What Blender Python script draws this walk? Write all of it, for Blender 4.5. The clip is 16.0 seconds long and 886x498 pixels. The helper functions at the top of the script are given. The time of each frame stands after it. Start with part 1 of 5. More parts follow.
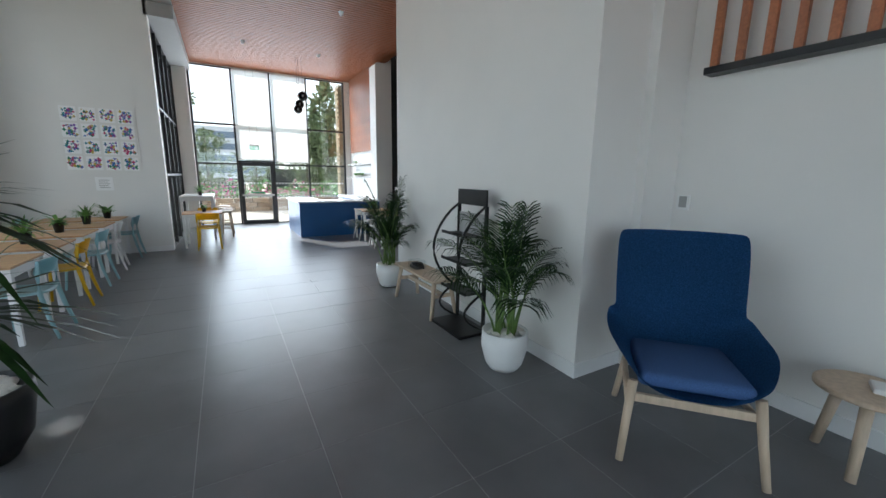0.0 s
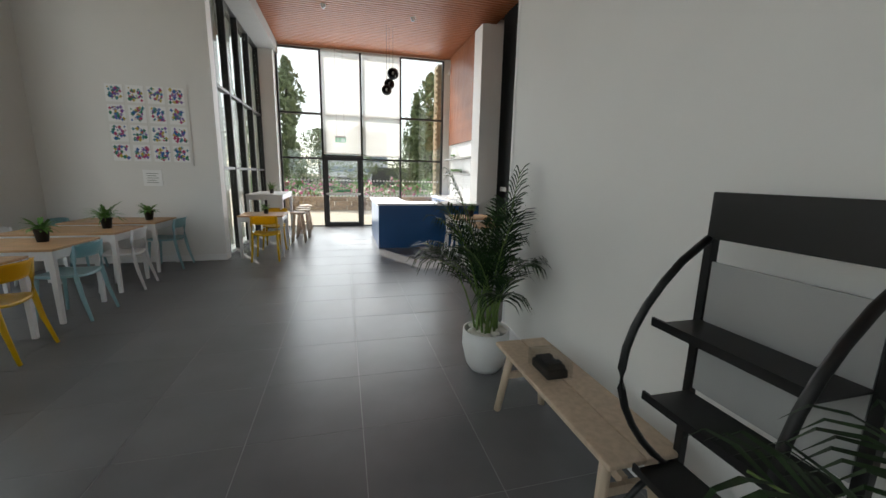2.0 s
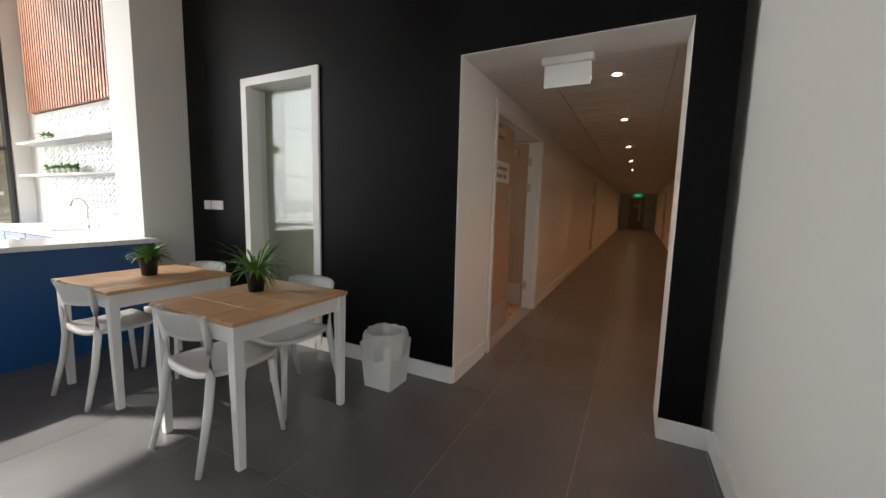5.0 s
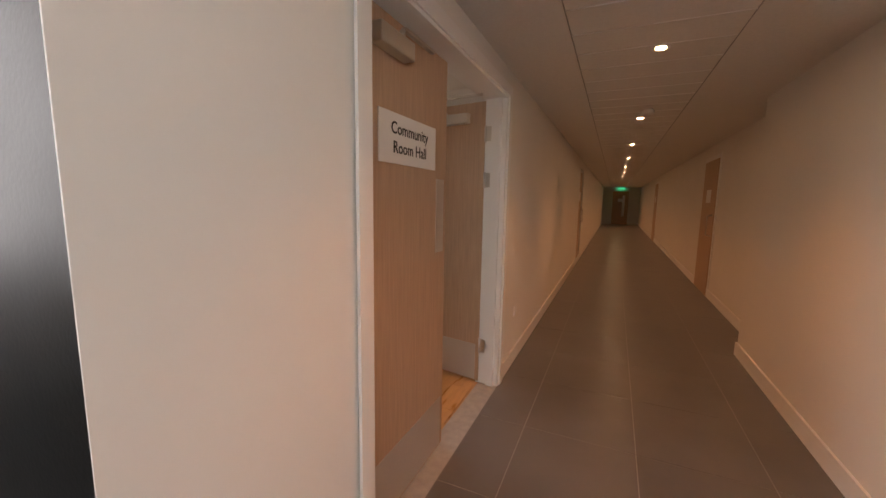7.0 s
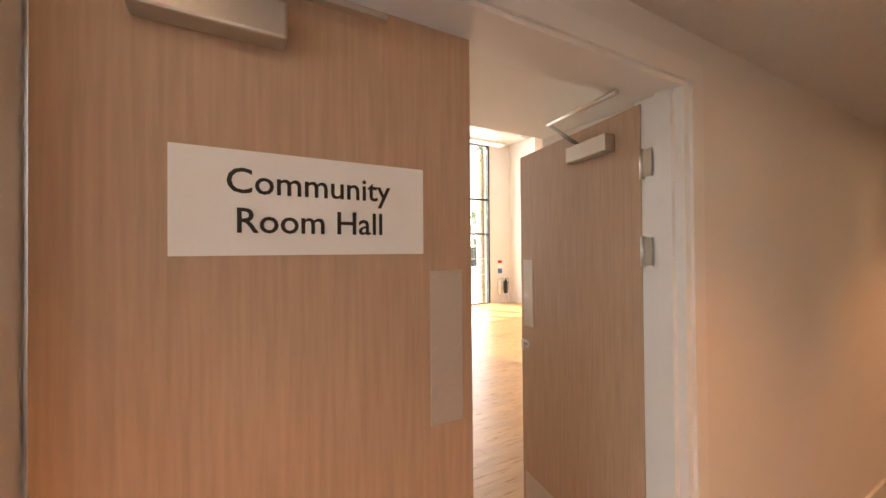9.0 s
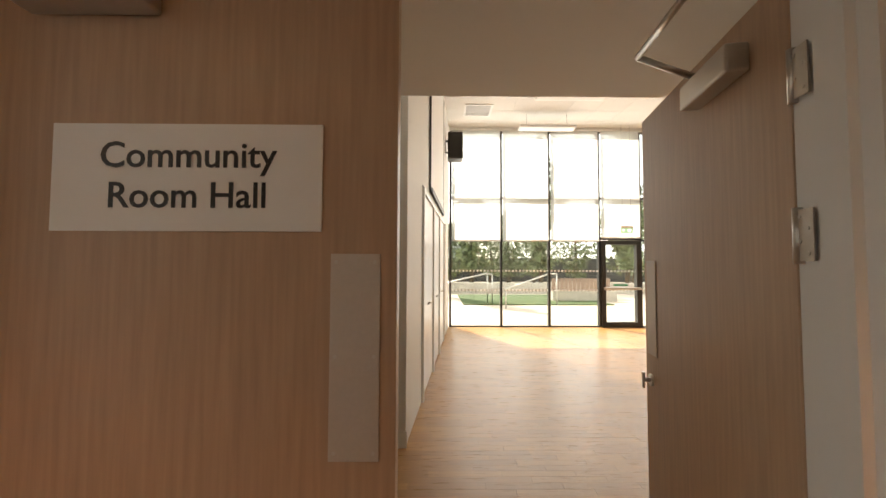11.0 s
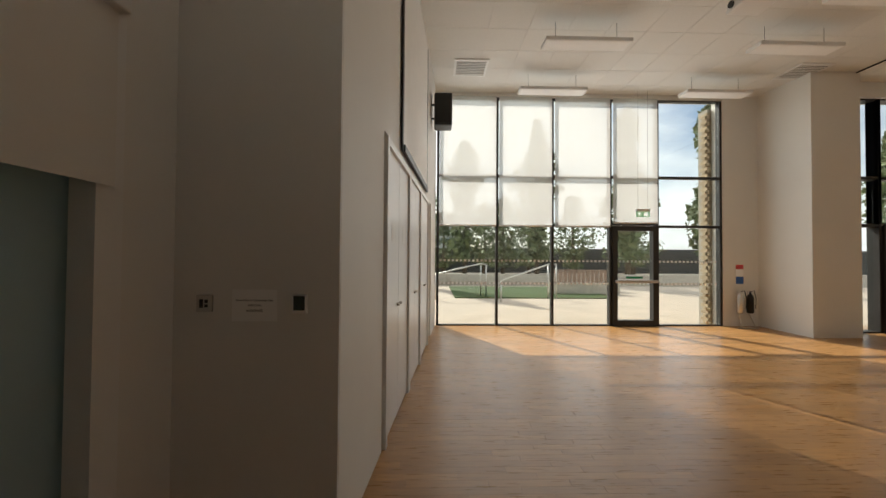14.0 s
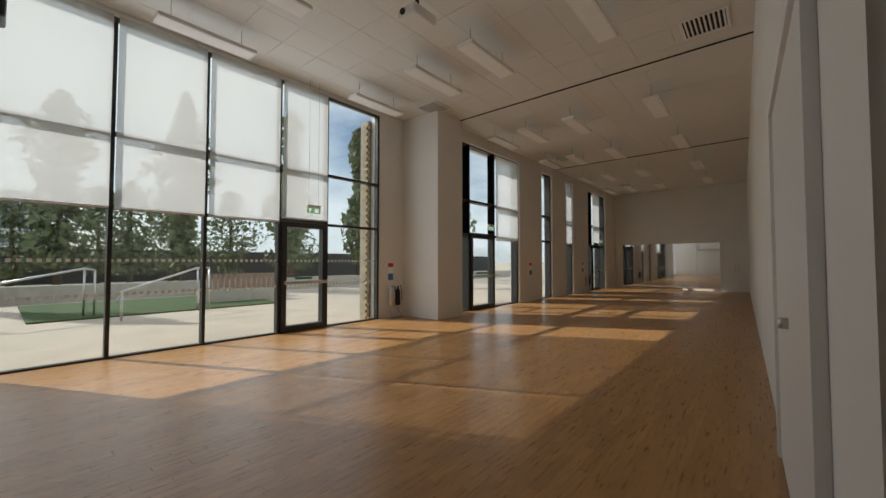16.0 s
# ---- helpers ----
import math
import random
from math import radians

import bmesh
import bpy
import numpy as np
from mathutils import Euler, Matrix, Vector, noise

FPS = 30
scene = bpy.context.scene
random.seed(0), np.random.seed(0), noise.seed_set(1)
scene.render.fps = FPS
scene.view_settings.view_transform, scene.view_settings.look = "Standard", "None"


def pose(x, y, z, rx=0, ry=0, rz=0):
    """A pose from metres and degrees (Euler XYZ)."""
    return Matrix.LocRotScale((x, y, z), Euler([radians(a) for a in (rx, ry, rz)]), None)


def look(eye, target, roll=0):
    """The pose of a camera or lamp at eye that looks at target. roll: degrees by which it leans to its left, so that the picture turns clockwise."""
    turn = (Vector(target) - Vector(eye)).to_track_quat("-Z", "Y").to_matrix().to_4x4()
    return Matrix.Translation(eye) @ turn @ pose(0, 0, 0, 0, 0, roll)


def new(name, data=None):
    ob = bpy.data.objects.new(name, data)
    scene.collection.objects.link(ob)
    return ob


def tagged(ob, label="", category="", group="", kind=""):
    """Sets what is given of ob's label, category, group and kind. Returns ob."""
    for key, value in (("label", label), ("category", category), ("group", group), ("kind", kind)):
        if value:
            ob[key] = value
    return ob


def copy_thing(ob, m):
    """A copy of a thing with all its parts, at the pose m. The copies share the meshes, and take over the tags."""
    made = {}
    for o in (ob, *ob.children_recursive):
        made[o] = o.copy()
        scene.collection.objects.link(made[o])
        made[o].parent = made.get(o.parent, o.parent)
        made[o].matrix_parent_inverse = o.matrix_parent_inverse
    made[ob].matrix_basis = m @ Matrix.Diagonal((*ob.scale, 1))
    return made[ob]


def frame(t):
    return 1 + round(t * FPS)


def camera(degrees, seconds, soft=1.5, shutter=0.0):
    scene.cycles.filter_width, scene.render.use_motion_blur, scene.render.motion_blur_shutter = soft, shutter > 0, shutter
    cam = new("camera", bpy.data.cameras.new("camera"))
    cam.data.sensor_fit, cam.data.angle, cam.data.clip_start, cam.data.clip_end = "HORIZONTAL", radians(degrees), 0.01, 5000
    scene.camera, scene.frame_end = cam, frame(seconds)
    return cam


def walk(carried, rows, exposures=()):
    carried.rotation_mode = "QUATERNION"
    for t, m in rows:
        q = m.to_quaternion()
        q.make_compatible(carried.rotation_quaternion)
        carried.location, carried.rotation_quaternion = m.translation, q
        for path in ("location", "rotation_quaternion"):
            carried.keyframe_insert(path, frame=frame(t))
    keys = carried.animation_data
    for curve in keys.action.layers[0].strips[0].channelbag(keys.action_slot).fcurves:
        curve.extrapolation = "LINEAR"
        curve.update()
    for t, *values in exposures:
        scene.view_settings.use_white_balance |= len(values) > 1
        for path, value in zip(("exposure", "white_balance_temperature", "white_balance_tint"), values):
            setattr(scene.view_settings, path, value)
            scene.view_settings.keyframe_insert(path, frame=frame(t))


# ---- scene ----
cam = camera(98.8, 16.0)

PATH = [
    (0, (0.13, 0.177, 1.576), (1.106, 1.882, 1.205), 0.8),
    (0.2, (0.32, 0.298, 1.564), (1.142, 2.083, 1.192), 0.2),
    (0.5, (0.626, 0.761, 1.531), (1.265, 2.617, 1.145), 0.3),
    (1, (0.947, 1.317, 1.545), (1.427, 3.22, 1.156), 0.4),
    (1.5, (1.13, 1.967, 1.552), (1.603, 3.87, 1.161), 0.9),
    (2, (1.089, 2.646, 1.495), (1.587, 4.546, 1.116), 1.2),
    (2.5, (1.116, 3.299, 1.485), (1.615, 5.2, 1.113), 1.3),
    (3, (1.125, 3.992, 1.512), (1.767, 5.852, 1.153), 1.6),
    (3.5, (1.221, 4.694, 1.456), (2.138, 6.439, 1.12), 1.9),
    (4, (1.386, 5.385, 1.366), (2.623, 6.929, 1.074), 2.2),
    (4.5, (1.554, 5.98, 1.269), (3.115, 7.207, 1.027), 1.9),
    (5, (1.973, 6.386, 1.304), (3.743, 7.287, 1.07), 1.4),
    (5.2, (2.164, 6.481, 1.314), (3.99, 7.263, 1.081), 1.2),
    (7.3, (4.337, 6.782, 1.43), (6.136, 7.61, 1.153), 0.8),
    (7.5, (4.474, 6.697, 1.461), (6.216, 7.641, 1.186), 0.8),
    (8, (4.883, 6.745, 1.521), (6.476, 7.934, 1.304), 1.8),
    (8.5, (5.159, 6.753, 1.531), (6.5, 8.232, 1.411), 0.6),
    (9, (5.41, 6.797, 1.532), (6.396, 8.537, 1.552), -0.5),
    (11.3, (6.096, 6.958, 1.437), (6.08, 8.956, 1.521), 0.4),
    (11.5, (6.143, 7.08, 1.406), (6.12, 9.078, 1.488), 0.5),
    (11.8, (6.21, 7.292, 1.38), (6.187, 9.291, 1.448), 0.3),
    (12, (6.27, 7.396, 1.371), (6.264, 9.395, 1.437), 0.5),
    (12.5, (6.303, 7.634, 1.372), (6.082, 9.621, 1.433), 0.6),
    (13, (6.215, 7.963, 1.372), (5.867, 9.932, 1.425), 0.5),
    (13.5, (6.172, 8.158, 1.377), (5.965, 10.147, 1.421), 0.5),
    (14, (6.203, 8.215, 1.43), (6.254, 10.214, 1.467), 0.4),
    (14.5, (6.084, 8.458, 1.411), (6.573, 10.396, 1.472), 0.6),
    (15, (5.971, 8.825, 1.36), (6.917, 10.586, 1.431), 0.2),
    (15.2, (6.022, 8.892, 1.331), (7.097, 10.577, 1.416), 0.3),
    (15.5, (6.295, 9.031, 1.284), (7.569, 10.57, 1.377), -0.2),
    (16, (6.512, 9.195, 1.321), (8.037, 10.489, 1.389), -0.0),
]
walk(cam, [(t, look(eye, target, roll)) for t, eye, target, roll in PATH],
     exposures=[(0, 0.78, 5750, 8), (1.5, 0.42, 6300, 10), (2.5, 0.4, 6500, 10), (4, 0.72, 6500, 10), (5.2, 1.0, 6700, 12), (7.3, 1.95, 6950, 20), (9.2, 2.55, 6850, 15), (11.3, 1.1, 7400, 12), (12.5, 0.8, 7200, 12), (13.2, 0.45, 6900, 11), (14, 0.1, 6700, 10), (15, -0.05, 6500, 10), (16, -0.35, 6150, 9)])

# ---- world, sun, window light ----
world = bpy.data.worlds.new("world")
scene.world = world
world.use_nodes = True
wn = world.node_tree.nodes
sky = wn.new("ShaderNodeTexSky")
sky.sky_type = "NISHITA"
sky.sun_disc = False
sky.sun_elevation = radians(37)
sky.sun_rotation = radians(-27)
sky.dust_density = 2.0
wn["Background"].inputs[1].default_value = 0.15
# broken white cloud over the blue
wt_, wno, wra, wmx, wmp = (wn.new(k) for k in ("ShaderNodeTexCoord", "ShaderNodeTexNoise", "ShaderNodeValToRGB", "ShaderNodeMixRGB", "ShaderNodeMapping"))
wmp.inputs["Scale"].default_value = (1, 1, 2.2)
wno.inputs["Scale"].default_value, wno.inputs["Detail"].default_value, wno.inputs["Roughness"].default_value = 2.3, 7.0, 0.55
wra.color_ramp.elements[0].position, wra.color_ramp.elements[1].position = 0.3, 0.55
wmx.inputs[2].default_value = (8.5, 8.6, 8.8, 1)
for a_, b_ in ((wt_.outputs["Generated"], wmp.inputs[0]), (wmp.outputs[0], wno.inputs["Vector"]), (wno.outputs["Fac"], wra.inputs[0]), (wra.outputs[0], wmx.inputs[0]),
               (sky.outputs[0], wmx.inputs[1]), (wmx.outputs[0], wn["Background"].inputs[0])):
    world.node_tree.links.new(a_, b_)

sun_data = bpy.data.lights.new("sun", "SUN")
sun_data.energy, sun_data.angle, sun_data.color = 5.0, radians(0.6), (1.0, 0.93, 0.82)
sun = new("sun", sun_data)
sun.matrix_world = look((-12.5, 45.0, 21.0), (0, 20, 0))


def window_light(x0, x1, y, z0, z1, watts, side=0, col=(0.93, 0.97, 1.0)):
    d = bpy.data.lights.new("window_light", "AREA")
    d.shape, d.size, d.size_y, d.energy, d.color = "RECTANGLE", x1 - x0, z1 - z0, watts, col
    o = new("window_light", d)
    o.matrix_world = pose((x0 + x1) / 2, y, (z0 + z1) / 2, -90, 0, side) if side != 90 else pose(y, (x0 + x1) / 2, (z0 + z1) / 2, -90, 0, 90)
    return o


window_light(-0.4, 3.8, 13.8, 0.2, 4.6, 125)
window_light(0.4, 8.2, -3.25, 0.2, 4.6, 12, 90)
window_light(-2.5, 3.0, -3.1, 0.2, 3.0, 17, 180, (0.75, 0.87, 1.0))
window_light(6.4, 12.1, 15.85, 0.2, 4.6, 38)

# ---- materials ----


def mat(name, col, rough=0.5, metal=0.0, scale=6.0, var=0.08, bump=0.0, bscale=60.0, rnd=0.0, stretch=(1, 1, 1), spec=0.5, world_xyz=False, island=False, gloss=0.06):
    m = bpy.data.materials.new(name)
    m.use_nodes = True
    nt = m.node_tree
    b = nt.nodes["Principled BSDF"]
    b.inputs["Roughness"].default_value, b.inputs["Metallic"].default_value = rough, metal
    b.inputs["Specular IOR Level"].default_value = spec
    tc = nt.nodes.new("ShaderNodeTexCoord")
    mp = nt.nodes.new("ShaderNodeMapping")
    mp.inputs["Scale"].default_value = stretch
    geo = nt.nodes.new("ShaderNodeNewGeometry")
    nt.links.new(geo.outputs["Position"] if world_xyz else tc.outputs["Object"], mp.inputs["Vector"])
    n1 = nt.nodes.new("ShaderNodeTexNoise")
    n1.inputs["Scale"].default_value, n1.inputs["Detail"].default_value = scale, 5.0
    nt.links.new(mp.outputs[0], n1.inputs["Vector"])
    ramp = nt.nodes.new("ShaderNodeValToRGB")
    e = ramp.color_ramp.elements
    e[0].position, e[1].position = 0.3, 0.7
    e[0].color = (*[c * (1 - var) for c in col], 1)
    e[1].color = (*[min(1, c * (1 + var)) for c in col], 1)
    nt.links.new(n1.outputs["Fac"], ramp.inputs["Fac"])
    out = ramp.outputs["Color"]
    if rnd:
        oi = nt.nodes.new("ShaderNodeObjectInfo")
        hs = nt.nodes.new("ShaderNodeHueSaturation")
        mr = nt.nodes.new("ShaderNodeMapRange")
        mr.inputs["To Min"].default_value, mr.inputs["To Max"].default_value = 1 - rnd, 1 + rnd
        nt.links.new(geo.outputs["Random Per Island"] if island else oi.outputs["Random"], mr.inputs["Value"])
        nt.links.new(mr.outputs[0], hs.inputs["Value"])
        nt.links.new(out, hs.inputs["Color"])
        out = hs.outputs["Color"]
    nt.links.new(out, b.inputs["Base Color"])
    n2 = nt.nodes.new("ShaderNodeTexNoise")
    n2.inputs["Scale"].default_value, n2.inputs["Detail"].default_value = bscale, 4.0
    nt.links.new(mp.outputs[0], n2.inputs["Vector"])
    rr = nt.nodes.new("ShaderNodeMapRange")
    rr.inputs["To Min"].default_value, rr.inputs["To Max"].default_value = max(0.02, rough - gloss), min(1, rough + gloss)
    nt.links.new(n1.outputs["Fac"], rr.inputs["Value"])
    nt.links.new(rr.outputs[0], b.inputs["Roughness"])
    if bump:
        bp = nt.nodes.new("ShaderNodeBump")
        bp.inputs["Strength"].default_value, bp.inputs["Distance"].default_value = bump, 0.004
        nt.links.new(n2.outputs["Fac"], bp.inputs["Height"])
        nt.links.new(bp.outputs[0], b.inputs["Normal"])
    return m


def glow(name, col, strength):
    m = bpy.data.materials.new(name)
    m.use_nodes = True
    b = m.node_tree.nodes["Principled BSDF"]
    b.inputs["Base Color"].default_value = (0.8, 0.8, 0.8, 1)
    b.inputs["Emission Color"].default_value, b.inputs["Emission Strength"].default_value = (*col, 1), strength
    return m


def clear_glass(name, tint=(0.93, 0.97, 0.96), gloss=0.07):
    m = bpy.data.materials.new(name)
    m.use_nodes = True
    nt = m.node_tree
    nt.nodes.remove(nt.nodes["Principled BSDF"])
    tr, gl, mx = nt.nodes.new("ShaderNodeBsdfTransparent"), nt.nodes.new("ShaderNodeBsdfGlossy"), nt.nodes.new("ShaderNodeMixShader")
    tr.inputs[0].default_value = (*tint, 1)
    gl.inputs["Roughness"].default_value = 0.01
    mx.inputs[0].default_value = gloss
    nt.links.new(tr.outputs[0], mx.inputs[1])
    nt.links.new(gl.outputs[0], mx.inputs[2])
    nt.links.new(mx.outputs[0], nt.nodes["Material Output"].inputs[0])
    return m


def screen_cloth(name, col, see=0.12, through_share=0.55):
    """Roller-blind cloth: diffuse, translucent and a little open weave."""
    m = bpy.data.materials.new(name)
    m.use_nodes = True
    nt = m.node_tree
    nt.nodes.remove(nt.nodes["Principled BSDF"])
    df, tl, tr = (nt.nodes.new(k) for k in ("ShaderNodeBsdfDiffuse", "ShaderNodeBsdfTranslucent", "ShaderNodeBsdfTransparent"))
    a, b = nt.nodes.new("ShaderNodeMixShader"), nt.nodes.new("ShaderNodeMixShader")
    df.inputs[0].default_value = tl.inputs[0].default_value = (*col, 1)
    a.inputs[0].default_value, b.inputs[0].default_value = through_share, see
    nt.links.new(df.outputs[0], a.inputs[1])
    nt.links.new(tl.outputs[0], a.inputs[2])
    nt.links.new(a.outputs[0], b.inputs[1])
    nt.links.new(tr.outputs[0], b.inputs[2])
    nt.links.new(b.outputs[0], nt.nodes["Material Output"].inputs[0])
    return m


WHITE = mat("white_paint", (0.78, 0.77, 0.74), 0.6, scale=1.5, var=0.02, bump=0.05, bscale=180)
TRIM = mat("white_satin_paint", (0.8, 0.8, 0.79), 0.35, var=0.015, scale=3)
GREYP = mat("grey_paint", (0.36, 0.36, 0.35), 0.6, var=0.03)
BLACKP = mat("chalkboard_paint", (0.0035, 0.004, 0.0045), 0.5, scale=1.3, var=0.4, bump=0.1, bscale=90, spec=0.1, gloss=0.15)
TILE = mat("grey_porcelain_tile", (0.135, 0.137, 0.143), 0.32, scale=1.9, var=0.15, bump=0.03, bscale=7, rnd=0.05, world_xyz=True, gloss=0.08)
GROUT = mat("pale_grout", (0.34, 0.34, 0.335), 0.8, scale=20, var=0.1)
OAKF = mat("maple_sports_floor", (0.44, 0.237, 0.088), 0.3, scale=5, var=0.12, bump=0.02, rnd=0.11, stretch=(1, 8, 1), world_xyz=True, gloss=0.1)
OAKI = mat("maple_sports_floor_far", (0.44, 0.237, 0.088), 0.3, scale=5, var=0.12, bump=0.02, rnd=0.11, stretch=(1, 8, 1), world_xyz=True, island=True, gloss=0.1)
SLAT = mat("red_cedar_slat", (0.36, 0.125, 0.05), 0.45, scale=7, var=0.2, bump=0.1, rnd=0.1, stretch=(1, 8, 8))
DARKV = mat("black_void", (0.02, 0.018, 0.016), 0.8)
ALU = mat("dark_bronze_frame", (0.045, 0.045, 0.045), 0.4, 0.4, var=0.06)
GLASS = clear_glass("window_glass")
BLIND = screen_cloth("white_roller_cloth", (0.84, 0.85, 0.85), 0.48, 0.65)
BLUE = mat("navy_blue_panel", (0.008, 0.075, 0.23), 0.35, scale=3, var=0.06)
STONE = mat("white_quartz_top", (0.78, 0.79, 0.8), 0.18, scale=40, var=0.04)
PINE = mat("knotty_pine", (0.52, 0.31, 0.15), 0.45, scale=3, var=0.22, bump=0.05, rnd=0.08, stretch=(1, 9, 9))
BIRCH = mat("birch_wood", (0.55, 0.43, 0.31), 0.5, scale=4, var=0.12, bump=0.04, stretch=(8, 8, 1))
WLACQ = mat("white_lacquer", (0.78, 0.78, 0.78), 0.35, var=0.02)
YEL = mat("yellow_plastic", (0.72, 0.44, 0.0), 0.4, var=0.03)
AQUA = mat("pale_blue_plastic", (0.3, 0.5, 0.54), 0.4, var=0.03)
BLKPL = mat("black_plastic", (0.012, 0.012, 0.012), 0.45, var=0.1)
BLKMET = mat("black_metal", (0.012, 0.012, 0.012), 0.4, 0.3, var=0.1)
STEEL = mat("brushed_steel", (0.6, 0.58, 0.55), 0.34, 1.0, scale=90, var=0.02)
OAKD = mat("oak_laminate_door", (0.47, 0.32, 0.215), 0.42, scale=6, var=0.11, bump=0.04, stretch=(13, 13, 0.6))
FELT = mat("blue_felt", (0.026, 0.08, 0.2), 0.95, scale=160, var=0.35, bump=0.5, bscale=300, spec=0.1)
CUSH = mat("blue_cushion", (0.06, 0.115, 0.26), 0.95, scale=200, var=0.2, bump=0.4, bscale=300, spec=0.1)
POTW = mat("white_ceramic", (0.75, 0.75, 0.73), 0.35, var=0.03)
PEBB = mat("white_pebble", (0.72, 0.69, 0.63), 0.6, scale=9, var=0.15, rnd=0.1)
LEAF = mat("palm_leaf", (0.014, 0.038, 0.009), 0.45, scale=10, var=0.4, rnd=0.3, spec=0.22, island=True)
STEM = mat("palm_stem", (0.12, 0.2, 0.045), 0.5, scale=12, var=0.3)
FERN = mat("fern_leaf", (0.1, 0.24, 0.04), 0.5, scale=30, var=0.4)
PAVE = mat("sandstone_paving", (0.52, 0.43, 0.35), 0.85, scale=1.2, var=0.1, bump=0.2)
BRICK = mat("buff_brick", (0.42, 0.33, 0.22), 0.85, scale=14, var=0.3, bump=0.4, rnd=0.2)
MORTAR = mat("mortar", (0.4, 0.37, 0.32), 0.9, scale=30, var=0.1)
TREE = mat("tree_leaf", (0.15, 0.19, 0.09), 0.7, scale=3, var=0.4)
BARK = mat("bark", (0.1, 0.075, 0.05), 0.9, scale=12, var=0.3, bump=0.5)
GRASS = mat("lawn", (0.05, 0.085, 0.02), 0.9, scale=8, var=0.3)
MIRROR = mat("mirror", (0.85, 0.87, 0.86), 0.02, 1.0, var=0.0)
CEILT = mat("ceiling_tile", (0.72, 0.71, 0.68), 0.7, scale=60, var=0.03, bump=0.1, bscale=200)
WARM = glow("warm_led", (1.0, 0.62, 0.32), 60)
GREENS = mat("exit_green", (0.0, 0.25, 0.09), 0.4, var=0.02)
EXITG = glow("lit_exit_green", (0.0, 0.42, 0.16), 0.4)
EXITW = glow("lit_exit_white", (0.9, 1.0, 0.95), 0.7)
PLATE = mat("satin_steel_plate", (0.58, 0.53, 0.48), 0.55, 0.6, scale=120, var=0.03)

# ---- building helpers ----


def addbox(bm, x0, x1, y0, y1, z0, z1):
    r = bmesh.ops.create_cube(bm, size=1.0)
    m = Matrix.Translation(((x0 + x1) / 2, (y0 + y1) / 2, (z0 + z1) / 2)) @ Matrix.Diagonal((abs(x1 - x0), abs(y1 - y0), abs(z1 - z0), 1))
    bmesh.ops.transform(bm, matrix=m, verts=r["verts"])
    return r["verts"]


def bx(*dims, bevel=0.0, seg=2):
    bm = bmesh.new()
    addbox(bm, *dims)
    if bevel:
        bmesh.ops.bevel(bm, geom=bm.edges[:], offset=bevel, segments=seg, affect="EDGES", profile=0.5)
    return bm


def boxes(*many, bevel=0.0):
    bm = bmesh.new()
    for d in many:
        addbox(bm, *d)
    if bevel:
        bmesh.ops.bevel(bm, geom=bm.edges[:], offset=bevel, segments=1, affect="EDGES")
    return bm


def cyl(p, q, r0, r1=None, n=14):
    """A round bar from p to q."""
    bm = bmesh.new()
    p, q = Vector(p), Vector(q)
    bmesh.ops.create_cone(bm, cap_ends=True, segments=n, radius1=r0, radius2=r0 if r1 is None else r1, depth=(q - p).length)
    bmesh.ops.transform(bm, matrix=Matrix.Translation((p + q) / 2) @ (q - p).to_track_quat("Z", "Y").to_matrix().to_4x4(), verts=bm.verts)
    for f in bm.faces:
        f.smooth = len(f.verts) == 4
    return bm


def join(*bms):
    out = bmesh.new()
    for b in bms:
        me = bpy.data.meshes.new("tmp")
        b.to_mesh(me)
        b.free()
        out.from_mesh(me)
        bpy.data.meshes.remove(me)
    return out


def tube(points, r, n=8):
    """A bent round tube through the points."""
    bm = bmesh.new()
    pts = [Vector(p) for p in points]
    rings = []
    for i, p in enumerate(pts):
        d = (pts[min(i + 1, len(pts) - 1)] - pts[max(i - 1, 0)]).normalized()
        q = d.to_track_quat("Z", "Y")
        rr = r(i / (len(pts) - 1)) if callable(r) else r
        rings.append([bm.verts.new(p + q @ Vector((rr * math.cos(2 * math.pi * k / n), rr * math.sin(2 * math.pi * k / n), 0))) for k in range(n)])
    for a, b in zip(rings, rings[1:]):
        for k in range(n):
            bm.faces.new((a[k], a[(k + 1) % n], b[(k + 1) % n], b[k])).smooth = True
    bm.faces.new(rings[0][::-1])
    bm.faces.new(rings[-1])
    return bm


def lathe(profile, n=28):
    """A turned body from (radius, height) pairs."""
    bm = bmesh.new()
    rings = [[bm.verts.new((r * math.cos(2 * math.pi * k / n), r * math.sin(2 * math.pi * k / n), z)) for k in range(n)] for r, z in profile]
    for a, b in zip(rings, rings[1:]):
        for k in range(n):
            bm.faces.new((a[k], a[(k + 1) % n], b[(k + 1) % n], b[k])).smooth = True
    bm.faces.new(rings[0][::-1])
    bm.faces.new(rings[-1])
    return bm


def mesh_of(bm, name, material):
    me = bpy.data.meshes.new(name)
    bmesh.ops.recalc_face_normals(bm, faces=bm.faces)
    bm.to_mesh(me)
    bm.free()
    me.materials.append(material)
    return me


def part(name, bm, material, parent, label=""):
    o = new(name, mesh_of(bm, name, material))
    o.parent = parent
    return tagged(o, label)


def thing(name, label, category, group="", at=(0, 0, 0), turn=0):
    o = new(name)
    o.empty_display_size = 0.1
    o.matrix_world = pose(*at, 0, 0, turn)
    return tagged(o, label, category, group)


def one(name, bm, material, label, category, at=(0, 0, 0), turn=0, group=""):
    o = new(name, mesh_of(bm, name, material))
    o.matrix_world = pose(*at, 0, 0, turn)
    return tagged(o, label, category, group)


def struct(name, bm, material, label, category="wall"):
    return tagged(new(name, mesh_of(bm, name, material)), label, category, "", "structure")


